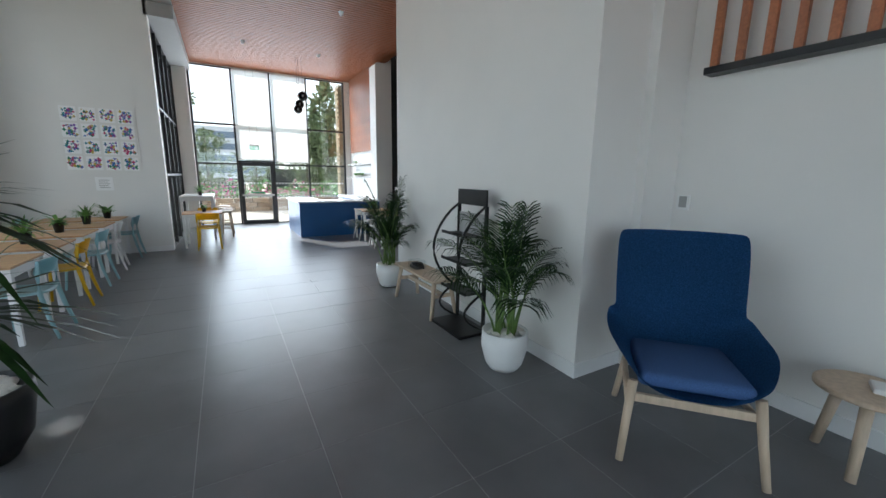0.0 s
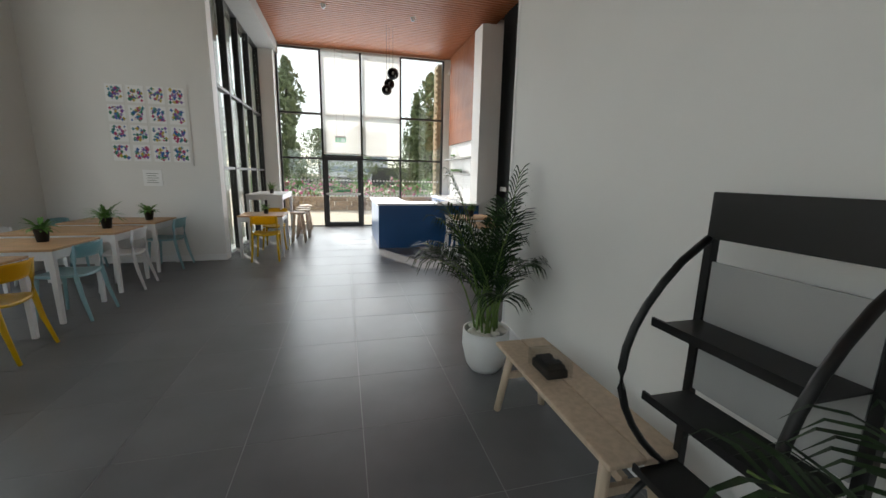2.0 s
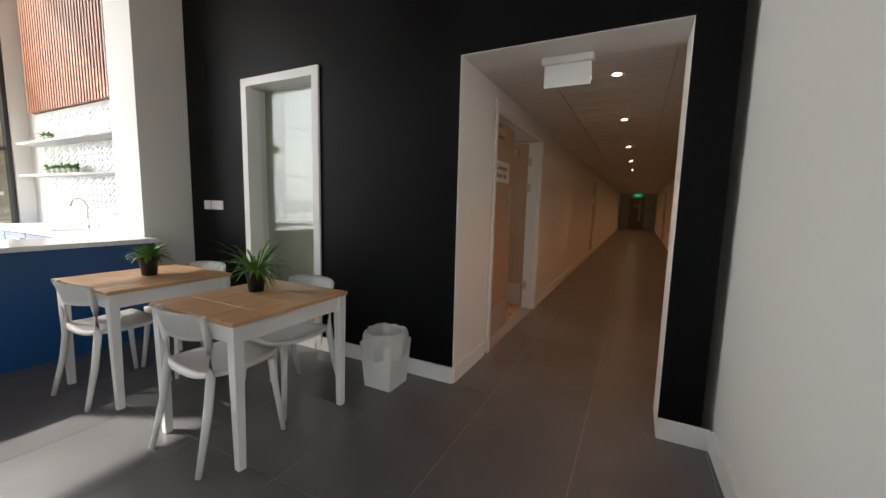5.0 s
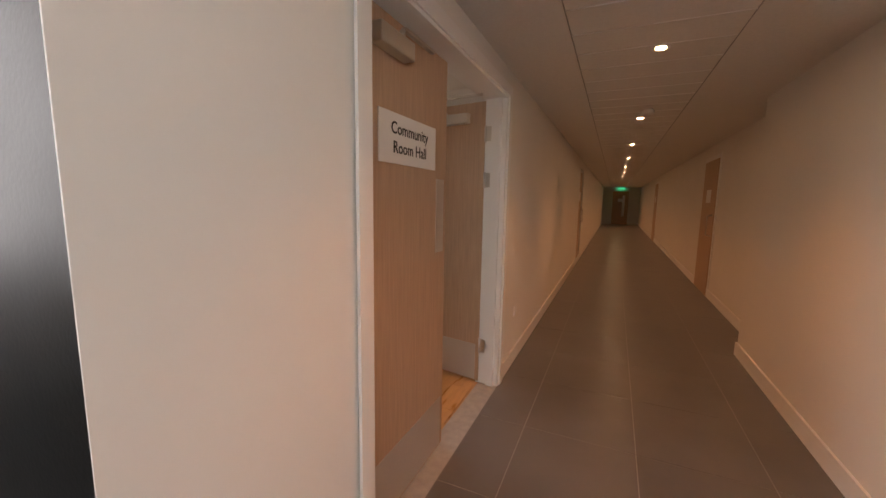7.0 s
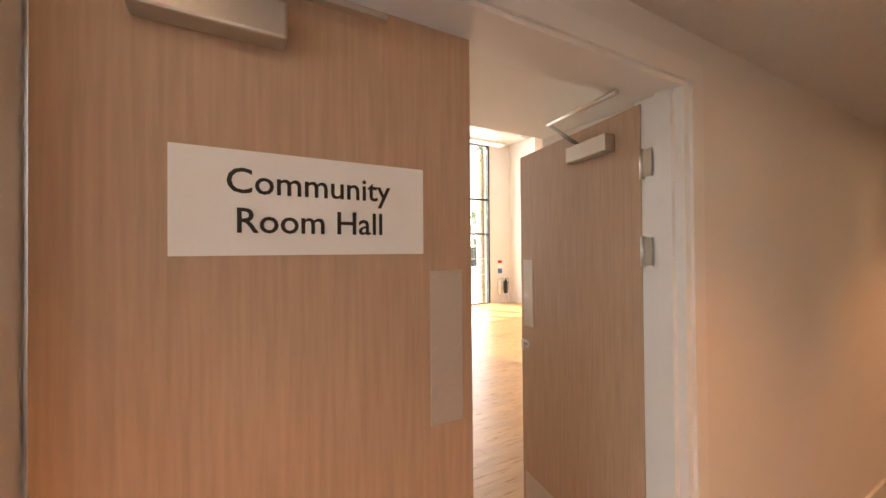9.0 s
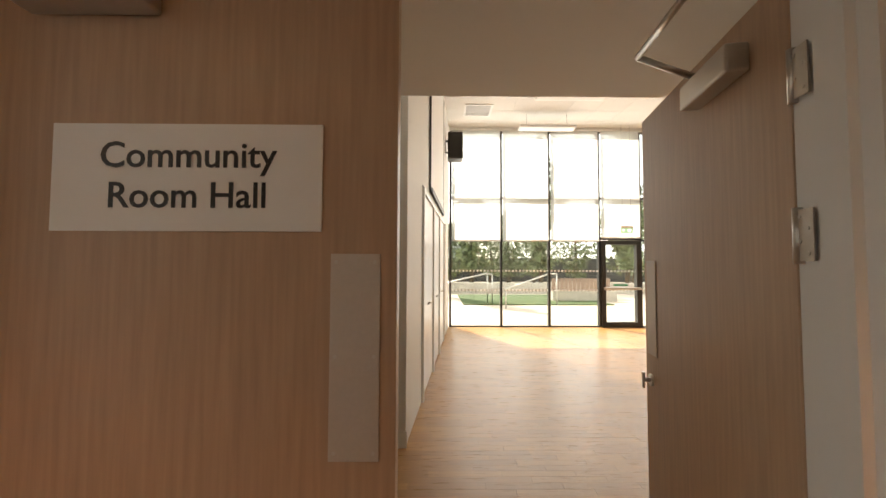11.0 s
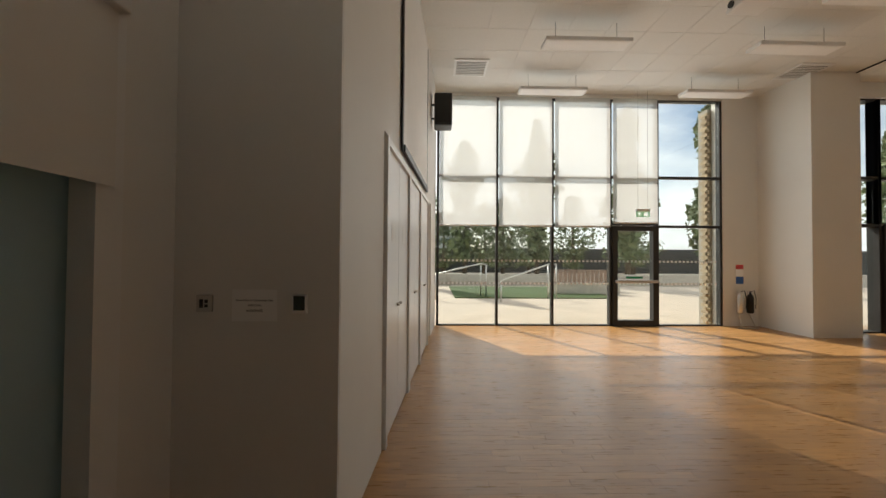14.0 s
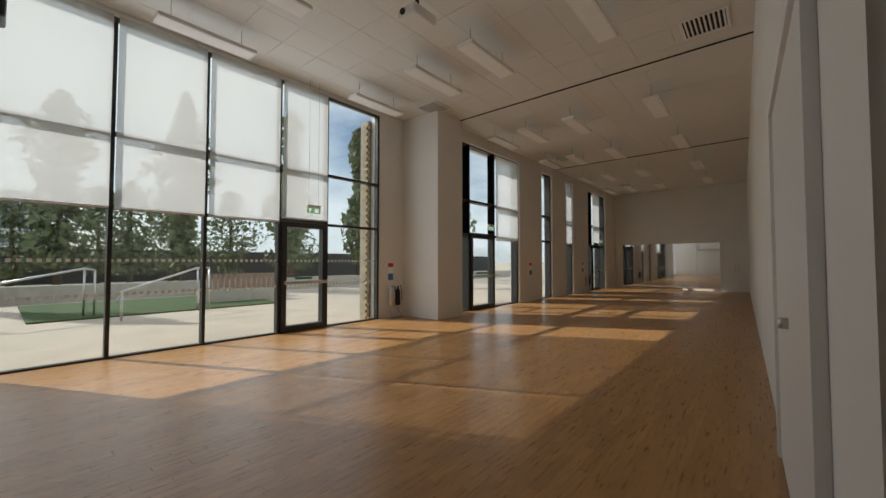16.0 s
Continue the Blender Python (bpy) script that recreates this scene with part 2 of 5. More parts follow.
# ---- plan ----
XA, XB = 2.46, 4.38          # white side wall, black wall
YC, YD = 7.51, 7.60          # corridor side wall, hall door leaf
YW, YH = 13.97, 16.04        # cafe glazing, hall glazing
YP = 9.75                    # wall with the pictures
XG = -0.88                   # side glazing of the cafe's bay
TOP, CTOP = 4.72, 4.85

SIDECL = screen_cloth("grey_blind_cloth", (0.5, 0.49, 0.44), 0.03)

# ---- structure: cafe ----


def prism(points, z0, z1):
    """An upright block on a plan of corner points."""
    bm = bmesh.new()
    lo, hi = [bm.verts.new((x, y, z0)) for x, y in points], [bm.verts.new((x, y, z1)) for x, y in points]
    n = len(lo)
    for k in range(n):
        bm.faces.new((lo[k], lo[(k + 1) % n], hi[(k + 1) % n], hi[k]))
    bm.faces.new(lo)
    bm.faces.new(hi)
    return bm


XW, YE = 2.55, 5.87          # far corner of the white block
struct("wall_white", prism([(XA, 2.1), (XB + 0.35, 2.1), (XB + 0.35, 5.985), (XB, 5.935), (XW, YE)], 0, CTOP), WHITE, "plain white plaster wall block beside the lounge")
struct("wall_alcove", boxes((3.42, 3.8, -3.2, 2.1, 0, CTOP), (3.0, 3.42, 2.02, 2.1, 0, CTOP)), WHITE, "white plaster wall of the seating alcove")
struct("wall_black", boxes((XB - 0.004, 4.72, 5.99, 6.2, 0, CTOP), (XB, 4.72, 6.2, YC, 2.29, CTOP), (XB, 4.72, YC, 8.78, 0, CTOP),
                           (XB, 4.72, 8.78, 9.74, 2.4, CTOP), (XB, 4.72, 9.74, 10.62, 0, CTOP)), BLACKP, "matt black chalkboard-painted wall", "wall")
struct("wall_pier", boxes((3.92, 4.6, 10.62, 11.1, 0, 4.55)), WHITE, "pale plaster pier beside the kitchen")
struct("wall_kitchen", boxes((4.15, 4.8, 11.1, YW + 0.2, 0, CTOP)), WHITE, "white kitchen wall behind the sink")
struct("wall_window_pier", boxes((3.98, 4.42, YW - 0.05, YW + 0.25, 0, CTOP), (XG - 0.2, -0.545, YW - 0.35, YW + 0.25, 0, CTOP),
                                 (-0.54, 3.98, YW, YW + 0.2, TOP, CTOP)), WHITE, "white plaster reveals round the cafe glazing")
struct("wall_pictures", boxes((-3.3, XG, YP, YP + 0.25, 0, CTOP)), WHITE, "white wall that carries the flower pictures")
struct("wall_left", boxes((-3.5, -3.3, 8.9, YP + 0.25, 0, CTOP), (-3.5, -3.3, -3.2, 0.2, 0, CTOP), (-3.5, -3.3, 0.2, 8.9, TOP, CTOP)), WHITE, "white wall beside the street glazing")
struct("wall_behind", boxes((-3.5, -2.6, -3.4, -3.2, 0, CTOP), (3.1, 3.8, -3.4, -3.2, 0, CTOP), (-2.6, 3.1, -3.4, -3.2, 3.1, CTOP)), WHITE, "plain white wall behind the entrance")
struct("ceiling_cafe", boxes((-3.5, 4.8, -3.4, YW + 0.2, CTOP, CTOP + 0.15)), DARKV, "dark ceiling void above the timber slats", "ceiling")
bm = bmesh.new()
y = -3.1
while y < YW:
    addbox(bm, -0.45, 4.4, y, y + 0.055, TOP + 0.02, CTOP - 0.01)
    y += 0.1
struct("ceiling_slats", bm, SLAT, "red cedar slatted timber ceiling", "ceiling")
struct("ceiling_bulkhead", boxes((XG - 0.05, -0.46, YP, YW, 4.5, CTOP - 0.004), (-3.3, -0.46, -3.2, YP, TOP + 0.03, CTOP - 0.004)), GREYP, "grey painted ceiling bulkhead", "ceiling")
struct("baseboard", boxes((XA, 3.0, 2.085, 2.1, 0, 0.12), (3.405, 3.42, -3.2, 2.0, 0, 0.12), 
                          (XB - 0.019, XB - 0.004, 5.95, 6.2, 0, 0.12), (XB - 0.015, XB, YC, 10.62, 0, 0.12), (-3.3, XG, YP - 0.015, YP, 0, 0.1)), TRIM, "white painted skirting board", "skirting")
struct("baseboard_side", prism([(XA - 0.015, 2.085), (XA, 2.085), (XW, YE), (XW - 0.015, YE)], 0, 0.12), TRIM, "white painted skirting board", "skirting")
struct("baseboard_end", prism([(XW - 0.015, YE), (XB - 0.02, 5.933), (XB - 0.02, 5.95), (XW - 0.015, YE + 0.017)], 0, 0.12), TRIM, "white painted skirting board", "skirting")
struct("trim_corner", boxes((XW - 0.008, XW + 0.03, YE - 0.02, YE + 0.006, 0.12, CTOP)), TRIM, "white corner bead", "trim")


def glazing(name, axis, at, cuts, levels, label, deep=0.12, w=0.05, blind=None):
    """A glazed screen along 'x' or 'y' with mullions at cuts and transoms at levels."""
    root = tagged(thing(name, label, "window"), kind="structure")

    def b(a0, a1, z0, z1, d0, d1):
        return (a0, a1, at + d0, at + d1, z0, z1) if axis == "x" else (at + d0, at + d1, a0, a1, z0, z1)

    for c in cuts:
        part("mullion", bx(*b(c - w / 2, c + w / 2, levels[0], levels[-1], 0, deep), bevel=0.004), ALU, root)
    for a0, a1 in zip(cuts, cuts[1:]):
        for z in levels:
            part("transom", bx(*b(a0 + w / 2, a1 - w / 2, max(0, z - w / 2), z + w / 2, 0.01, deep - 0.01), bevel=0.004), ALU, root)
        for z0, z1 in zip(levels, levels[1:]):
            p = part("pane", bx(*b(a0 + w / 2, a1 - w / 2, z0 + w / 2, z1 - w / 2, deep / 2 - 0.006, deep / 2 + 0.006)), GLASS, root)
            p.visible_shadow = False
    return root


def dots(name, axis, at, a0, a1, z, size=0.05):
    bm = bmesh.new()
    a = a0
    while a < a1:
        addbox(bm, *((a, a + size, at, at + 0.001, z, z + size) if axis == "x" else (at, at + 0.001, a, a + size, z, z + size)))
        a += size * 1.9
    return tagged(one(name, bm, TRIM, "row of white square safety dots on the glass", "glass marking"), kind="stuff")


def exit_door(name, x0, x1, y, top, label):
    root = tagged(thing(name, label, "door"), kind="structure")
    part("frame", boxes((x0, x0 + 0.1, y - 0.04, y + 0.1, 0, top), (x1 - 0.1, x1, y - 0.04, y + 0.1, 0, top), (x0 + 0.1, x1 - 0.1, y - 0.04, y + 0.1, top - 0.1, top),
                        (x0 + 0.1, x1 - 0.1, y - 0.04, y + 0.1, 0.005, 0.12)), ALU, root)
    g = part("pane", bx(x0 + 0.1, x1 - 0.1, y + 0.02, y + 0.03, 0.12, top - 0.1), GLASS, root)
    g.visible_shadow = False
    part("push_bar", bx(x0 + 0.03, x1 - 0.03, y - 0.12, y - 0.06, 0.9, 0.96, bevel=0.012), STEEL, root, "white push bar")
    part("push_sign", bx(x0 + 0.3, x1 - 0.3, y + 0.008, y + 0.012, 0.985, 1.03), GREENS, root, "green notice strip")
    return root


CUT = [-0.52, 0.56, 1.62, 2.72, 3.96]
glazing("window_1", "x", YW, [CUT[0], CUT[1]], [0, 1.9, 3.08, TOP], "dark-framed tall cafe glazing")
glazing("window_2", "x", YW, [CUT[1], CUT[2]], [1.98, 3.08, TOP], "dark-framed glazing over the cafe exit door")
glazing("window_3", "x", YW, CUT[2:], [0, 1.9, 3.08, TOP], "dark-framed tall cafe glazing")
exit_door("door_1", CUT[1] + 0.03, CUT[2] - 0.03, YW, 1.95, "glazed dark-framed exit door of the cafe")
glazing("window_4", "y", XG - 0.12, [YP + 0.25, 10.8, 11.7, 12.6, YW - 0.35], [0, 1.55, 2.9, 4.5], "dark-framed side glazing of the cafe bay")
glazing("window_5", "y", -3.45, [0.2, 1.6, 3.0, 4.4, 5.8, 7.3, 8.9], [0, 1.55, 2.9, TOP], "dark-framed tall street glazing")
glazing("window_16", "x", -3.35, [-2.57, -1.2, 0.2, 1.6, 3.07], [0, 2.2, 3.1], "dark-framed entrance glazing")
for i, (a, b) in enumerate(((YP + 0.28, 10.77), (10.83, 11.67), (11.73, 12.57), (12.63, YW - 0.38))):
    r = thing("side_blind", "grey roller blind drawn over the side glazing", "blind", "side blinds", (XG - 0.14, (a + b) / 2, 0.1))
    part("cloth", bx(-0.002, 0, (a - b) / 2 + 0.015, (b - a) / 2 - 0.015, 0, 4.3), SIDECL, r)
    part("bottom_bar", cyl((0, (a - b) / 2 + 0.02, 0.01), (0, (b - a) / 2 - 0.02, 0.01), 0.012), TRIM, r)
for z in (0.85, 1.28):
    dots("glass_marking", "x", YW + 0.048, -0.45, 3.9, z)


def blind(x0, x1, y, z0, z1):
    r = thing("roller_blind", "white translucent roller blind hanging down the glazing", "blind", "roller blinds", ((x0 + x1) / 2, y, z1))
    w = (x1 - x0) / 2
    part("cloth", bx(-w, w, -0.001, 0.001, z0 - z1 + 0.03, 0), BLIND, r)
    part("bottom_bar", cyl((-w, 0, z0 - z1 + 0.015), (w, 0, z0 - z1 + 0.015), 0.014), TRIM, r)
    return r


blind(CUT[1] + 0.03, CUT[2] - 0.03, YW - 0.05, 2.02, TOP)
blind(CUT[2] + 0.03, CUT[3] - 0.03, YW - 0.05, 1.98, TOP)

# ---- structure: corridor ----
struct("wall_corridor_left", boxes((4.72, 5.1, YC, YC + 0.2, 0, 2.6), (5.1, 6.79, YC, YC + 0.2, 2.12, 2.6), (6.79, 13.0, YC, YC + 0.2, 0, 2.6), (13.9, 30.5, YC, YC + 0.2, 0, 2.6), (13.0, 13.9, YC, YC + 0.2, 2.1, 2.6)), WHITE, "cream corridor wall")
struct("wall_corridor_right", boxes((4.72, 8.3, 5.3, 5.66, 0, 2.6), (8.3, 30.5, 5.2, 5.43, 0, 2.6)), WHITE, "cream corridor wall with a shallow recess")
struct("wall_corridor_end", boxes((30.5, 30.7, 5.3, 7.8, 0, 2.6)), WHITE, "cream wall at the far corridor end")
struct("ceiling_corridor", boxes((4.72, 30.6, 5.3, YC + 0.2, 2.29, 2.4)), CEILT, "cream corridor ceiling", "ceiling")
struct("baseboard_corridor", boxes((4.39, 5.0, YC - 0.015, YC, 0, 0.12), (6.84, 30.5, YC - 0.015, YC, 0, 0.12), (4.72, 8.315, 5.66, 5.675, 0, 0.12), (8.3, 8.315, 5.43, 5.66, 0, 0.12), (8.315, 30.5, 5.43, 5.445, 0, 0.12)), TRIM, "cream painted skirting board", "skirting")
struct("trim_opening", boxes((XB - 0.003, 4.72, 6.2, 6.203, 0, 2.286), (XB - 0.003, 5.0, YC - 0.004, YC, 0, 2.286), (XB - 0.003, 4.72, 6.2, YC, 2.286, 2.29)), WHITE, "white lining of the corridor opening", "trim")
bm = bmesh.new()
x = 4.9
while x < 30:
    addbox(bm, x, x + 0.004, 6.244, 7.06, 2.286, 2.29)
    x += 0.3
struct("ceiling_panel_joint", bm, TRIM, "pale joints across the corridor ceiling panels", "ceiling joint")
bm = bmesh.new()
addbox(bm, 4.8, 30, 7.06, 7.064, 2.285, 2.29)
addbox(bm, 4.8, 30, 6.24, 6.244, 2.285, 2.29)
struct("ceiling_joint", bm, GREYP, "fine joints between the corridor ceiling panels", "ceiling joint")
LAMPX = [5.15] + [6.75 + 2.05 * i for i in range(11)]
for x in LAMPX:
    r = thing("downlight", "round recessed warm ceiling downlight", "lamp", "corridor downlights", (x, 6.6, 2.285))
    part("rim", lathe([(0.03, 0), (0.05, -0.006), (0.055, 0)], 20), TRIM, r)
    part("lens", lathe([(0.028, -0.002), (0.0281, -0.001)], 16), WARM, r)
    d = bpy.data.lights.new("downlight_lamp", "SPOT")
    d.energy, d.color, d.spot_size, d.spot_blend, d.shadow_soft_size = 15, (1.0, 0.42, 0.16), radians(110), 1.0, 0.04
    o = new("downlight_lamp", d)
    o.matrix_world = pose(x, 6.6, 2.26)

# hall double door
struct("door_frame", boxes((5.07, 5.14, YC - 0.012, YC + 0.16, 0, 2.14), (6.736, 6.81, YC - 0.012, YC + 0.16, 0, 2.14), (5.14, 6.736, YC - 0.012, YC + 0.16, 2.085, 2.14),
                           (5.05, 5.1, YC - 0.024, YC - 0.0125, 0, 2.17), (6.765, 6.835, YC - 0.024, YC - 0.0125, 0, 2.17), (5.1, 6.765, YC - 0.024, YC - 0.0125, 2.1, 2.17),
                           (6.714, 6.7355, YC + 0.02, YC + 0.075, 0, 2.084)), TRIM, "white painted stepped frame of the double door", "door frame")


def leaf(name, w, label, sign):
    """A door leaf from its hinge at the origin along +x; its corridor face is at y = 0."""
    r = tagged(thing(name, label, "door"), kind="structure")
    part("panel", bx(0, w, 0, 0.044, 0.01, 2.075, bevel=0.002), OAKD, r)
    for y0, y1 in ((-0.002, 0), (0.044, 0.046)):
        part("kick_plate", bx(0.03, w - 0.03, y0, y1, 0.02, 0.3), PLATE, r, "brushed steel kick plate")
    for y0, y1 in ((-0.003, 0), (0.044, 0.047)):
        plate = part("push_plate", bx(w - 0.12, w - 0.03, y0, y1, 1.12, 1.49, bevel=0.001), PLATE, r, "brushed steel push plate")
        for sx in (w - 0.11, w - 0.04):
            for sz in (1.135, 1.305, 1.475):
                part("screw", cyl((sx, y0 - 0.001, sz), (sx, y1 + 0.001, sz), 0.0035, n=8), STEEL, plate)
    c = part("door_closer", bx(0.12, 0.36, -0.055, -0.001, 1.93, 2.0, bevel=0.006), STEEL, r, "steel overhead door closer")
    if sign:
        part("closer_arm", join(cyl((0.3, -0.03, 2.0), (0.3, -0.03, 2.03), 0.012), bx(0.3, 0.56, -0.045, -0.025, 2.03, 2.042)), STEEL, c)
    for z in () if sign else (0.3, 1.53, 1.85):
        part("hinge", join(cyl((-0.006, 0.0, z - 0.055), (-0.006, 0.0, z + 0.055), 0.009), bx(-0.05, -0.004, -0.004, -0.001, z - 0.05, z + 0.05),
                           *[cyl((-0.038 + 0.02 * (k % 2), -0.006, z - 0.036 + 0.024 * k), (-0.038 + 0.02 * (k % 2), -0.003, z - 0.036 + 0.024 * k), 0.004, n=8) for k in range(4)]), STEEL, r, "steel butt hinge")
    if not sign:
        part("lock", join(cyl((w - 0.06, -0.008, 1.02), (w - 0.06, 0.052, 1.02), 0.024), cyl((w - 0.06, -0.03, 1.02), (w - 0.06, 0, 1.02), 0.009), bx(w - 0.068, w - 0.052, -0.036, -0.028, 0.99, 1.05)), STEEL, r, "steel lock with a thumb turn")
    if sign:
        s = part("sign", bx(0.172, 0.662, -0.004, 0, 1.53, 1.727), TRIM, r, "white sign lettered Community Room Hall")
        for text, z, k in (("Community", 1.647, 0.067), ("Room Hall", 1.573, 0.067)):
            letters(text, s, Matrix.Translation((0.418, -0.0045, z)) @ pose(0, 0, 0, 90), k, BLKPL)
    return r


def letters(text, parent, m, size, material):
    cu = bpy.data.curves.new("lettering", "FONT")
    cu.body, cu.size, cu.align_x, cu.extrude, cu.resolution_u, cu.offset = text, size, "CENTER", 0.0006, 3, size * 0.009
    tmp = bpy.data.objects.new("tmp", cu)
    scene.collection.objects.link(tmp)
    me = bpy.data.meshes.new_from_object(tmp.evaluated_get(bpy.context.evaluated_depsgraph_get()))
    bpy.data.objects.remove(tmp)
    me.materials.clear()
    me.materials.append(material)
    me.transform(m)
    o = new("lettering", me)
    o.parent = parent
    return o


d1 = leaf("door_2", 0.8, "closed oak laminate door leaf with a white sign", True)
d1.matrix_world = pose(5.148, YD, 0)
d2 = leaf("door_3", 0.84, "oak laminate door leaf standing open", False)
d2.matrix_world = pose(6.732, YD + 0.05, 0) @ Matrix.Diagonal((-1, 1, 1, 1)) @ pose(0, 0, 0, 0, 0, 100)
AT2 = d2.matrix_world.inverted()
KNEE = AT2 @ Vector((6.6, 7.98, 2.075))
part("closer_arm", join(cyl((0.3, -0.03, 2.0), KNEE, 0.009), cyl(KNEE, AT2 @ Vector((6.56, 7.62, 2.072)), 0.009)), STEEL, d2, "steel folding closer arm")
part("stay", join(cyl((0.62, -0.02, 0.02), (0.62, -0.02, 0.13), 0.012), cyl((0.62, -0.02, 0.03), (0.62, -0.12, 0.02), 0.014)), STEEL, d2, "steel foot stay")

# ---- structure: hall ----
XL, YS = 5.757, 10.04        # cupboard wall, short wall with the notices
YN2, XE = 15.25, 27.7        # set-forward facade, far end
SY = 9.02                    # hall's long inner wall
HT = 4.75
struct("wall_vestibule", boxes((4.72, 4.98, YC + 0.2, 8.95, 0, CTOP), (4.72, 4.98, 8.95, 9.72, 2.36, CTOP), (4.72, 4.98, 9.72, YS, 0, CTOP)), WHITE, "cream wall beside the hall entrance")
SLANT = pose(XL, YS, 0, 0, 0, -4.6)
wc = struct("wall_cupboards", boxes((-0.3, 0, 0.02, 0.98, 0, CTOP), (-0.3, -0.03, 0.98, 5.0, 0, CTOP), (-0.3, -0.001, 0.98, 5.0, 2.36, CTOP - 0.002), (-0.3, 0, 5.0, 6.05, 0, CTOP)), WHITE, "cream wall with the cupboard doors")
wc.matrix_world = SLANT
struct("wall_notices", boxes((4.72, XL, YS, YS + 0.3, 0, CTOP)), WHITE, "short cream wall that carries the notices")
si = struct("wall_hall_long", boxes((0, 20.4, -0.25, 0, 0, CTOP)), WHITE, "long white inner wall of the hall")
si.matrix_world = pose(7.6, SY + 0.015, 0, 0, 0, 2.0)
struct("wall_hall_inner", boxes((7.58, 7.85, YC + 0.2, SY - 0.02, 0, CTOP), (4.95, 7.58, YC + 0.2, YC + 0.3, 2.6, CTOP)), WHITE, "white side wall of the hall entrance")
struct("ceiling_entrance", boxes((4.95, 7.58, YC + 0.2, SY - 0.25, 2.42, 2.6), (4.95, 7.58, SY - 0.25, SY - 0.02, 2.42, CTOP)), WHITE, "low white ceiling over the hall entrance", "ceiling")
struct("wall_hall_north", boxes((12.28, 13.05, YH, YH + 0.3, 0, CTOP), (13.05, 13.97, YN2 - 0.35, YH + 0.3, 0, CTOP), (17.5, 19.1, YN2, YN2 + 0.35, 0, CTOP), (20.0, 21.25, YN2, YN2 + 0.35, 0, CTOP),
                                (22.0, 23.75, YN2, YN2 + 0.35, 0, CTOP), (26.2, XE, YN2, YN2 + 0.35, 0, CTOP), (6.27, 12.28, YH, YH + 0.2, HT, CTOP), (13.97, 26.2, YN2 + 0.01, YN2 + 0.35, 4.55, CTOP)), WHITE, "cream piers between the hall windows")
struct("wall_hall_end", boxes((XE, XE + 0.2, SY - 0.25, YN2 + 0.35, 0, CTOP)), WHITE, "white far end wall of the hall")
bm = boxes((4.7, XE + 0.2, SY - 0.25, YH + 0.3, CTOP, CTOP + 0.15))
x = 5.8
while x < XE:
    y = SY
    while y < YH:
        addbox(bm, x + 0.003, x + 0.597, y + 0.003, y + 0.597, CTOP - 0.006, CTOP)
        y += 0.6
    x += 0.6
struct("ceiling_hall", bm, CEILT, "cream panelled hall ceiling", "ceiling")
struct("ceiling_track", boxes((13.9, 13.92, SY + 0.2, YN2, CTOP - 0.03, CTOP - 0.012), (20.2, 20.22, SY + 0.4, YN2, CTOP - 0.03, CTOP - 0.012)), BLKMET, "black track of the folding partition", "track")
struct("baseboard_hall", boxes((4.95, XL + 0.012, YS - 0.015, YS, 0, 0.13)), TRIM, "cream painted skirting board", "skirting")
HC = [6.29, 7.52, 8.68, 9.90]
glazing("window_6", "x", YH, HC, [0, 2.08, 3.11, HT], "dark-framed tall hall glazing")
glazing("window_7", "x", YH, [9.90, 10.90], [2.12, 3.11, HT], "dark-framed glazing above the hall exit door")
glazing("window_8", "x", YH, [10.90, 12.25], [0, 2.08, 3.11, HT], "dark-framed tall hall glazing")
exit_door("door_4", 9.93, 10.88, YH, 2.08, "glazed dark-framed exit door of the hall")
NG = YN2 + 0.08
glazing("window_9", "x", NG, [14.0, 14.85], [0, 2.08, 3.0, 4.55], "dark-framed hall glazing with deep mullions", 0.22, 0.06)
glazing("window_10", "x", NG, [14.85, 16.1], [2.1, 3.0, 4.55], "dark-framed glazing above the exit door", 0.22, 0.06)
exit_door("door_5", 14.88, 16.07, NG, 2.08, "glazed dark-framed exit door of the hall")
glazing("window_11", "x", NG, [16.1, 17.47], [0, 2.08, 3.0, 4.55], "dark-framed hall glazing with deep mullions", 0.22, 0.06)
glazing("window_12", "x", NG, [19.13, 19.97], [0, 2.08, 3.0, 4.55], "dark-framed narrow hall window", 0.22, 0.06)
glazing("window_13", "x", NG, [21.28, 21.97], [0, 2.08, 3.0, 4.55], "dark-framed narrow hall window", 0.22, 0.06)
glazing("window_14", "x", NG, [23.78, 24.4], [0, 2.08, 3.0, 4.55], "dark-framed hall glazing with deep mullions", 0.22, 0.06)
glazing("window_17", "x", NG, [24.4, 25.4], [2.1, 3.0, 4.55], "dark-framed glazing above the far exit door", 0.22, 0.06)
exit_door("door_9", 24.43, 25.37, NG, 2.08, "glazed dark-framed exit door near the far end")
glazing("window_18", "x", NG, [25.4, 26.17], [0, 2.08, 3.0, 4.55], "dark-framed hall glazing with deep mullions", 0.22, 0.06)
for z in (0.85, 1.32):
    dots("glass_marking", "x", YH + 0.048, 6.33, 12.2, z, 0.045)
for a, b in zip(HC, HC[1:]):
    blind(a + 0.03, b - 0.03, YH - 0.05, 2.05, HT)
blind(9.93, 10.87, YH - 0.05, 2.13, HT)
blind(16.14, 17.43, YN2 + 0.04, 1.95, 4.5)
blind(21.31, 21.94, YN2 + 0.04, 2.0, 4.5)
blind(24.44, 25.36, YN2 + 0.04, 2.2, 4.5)

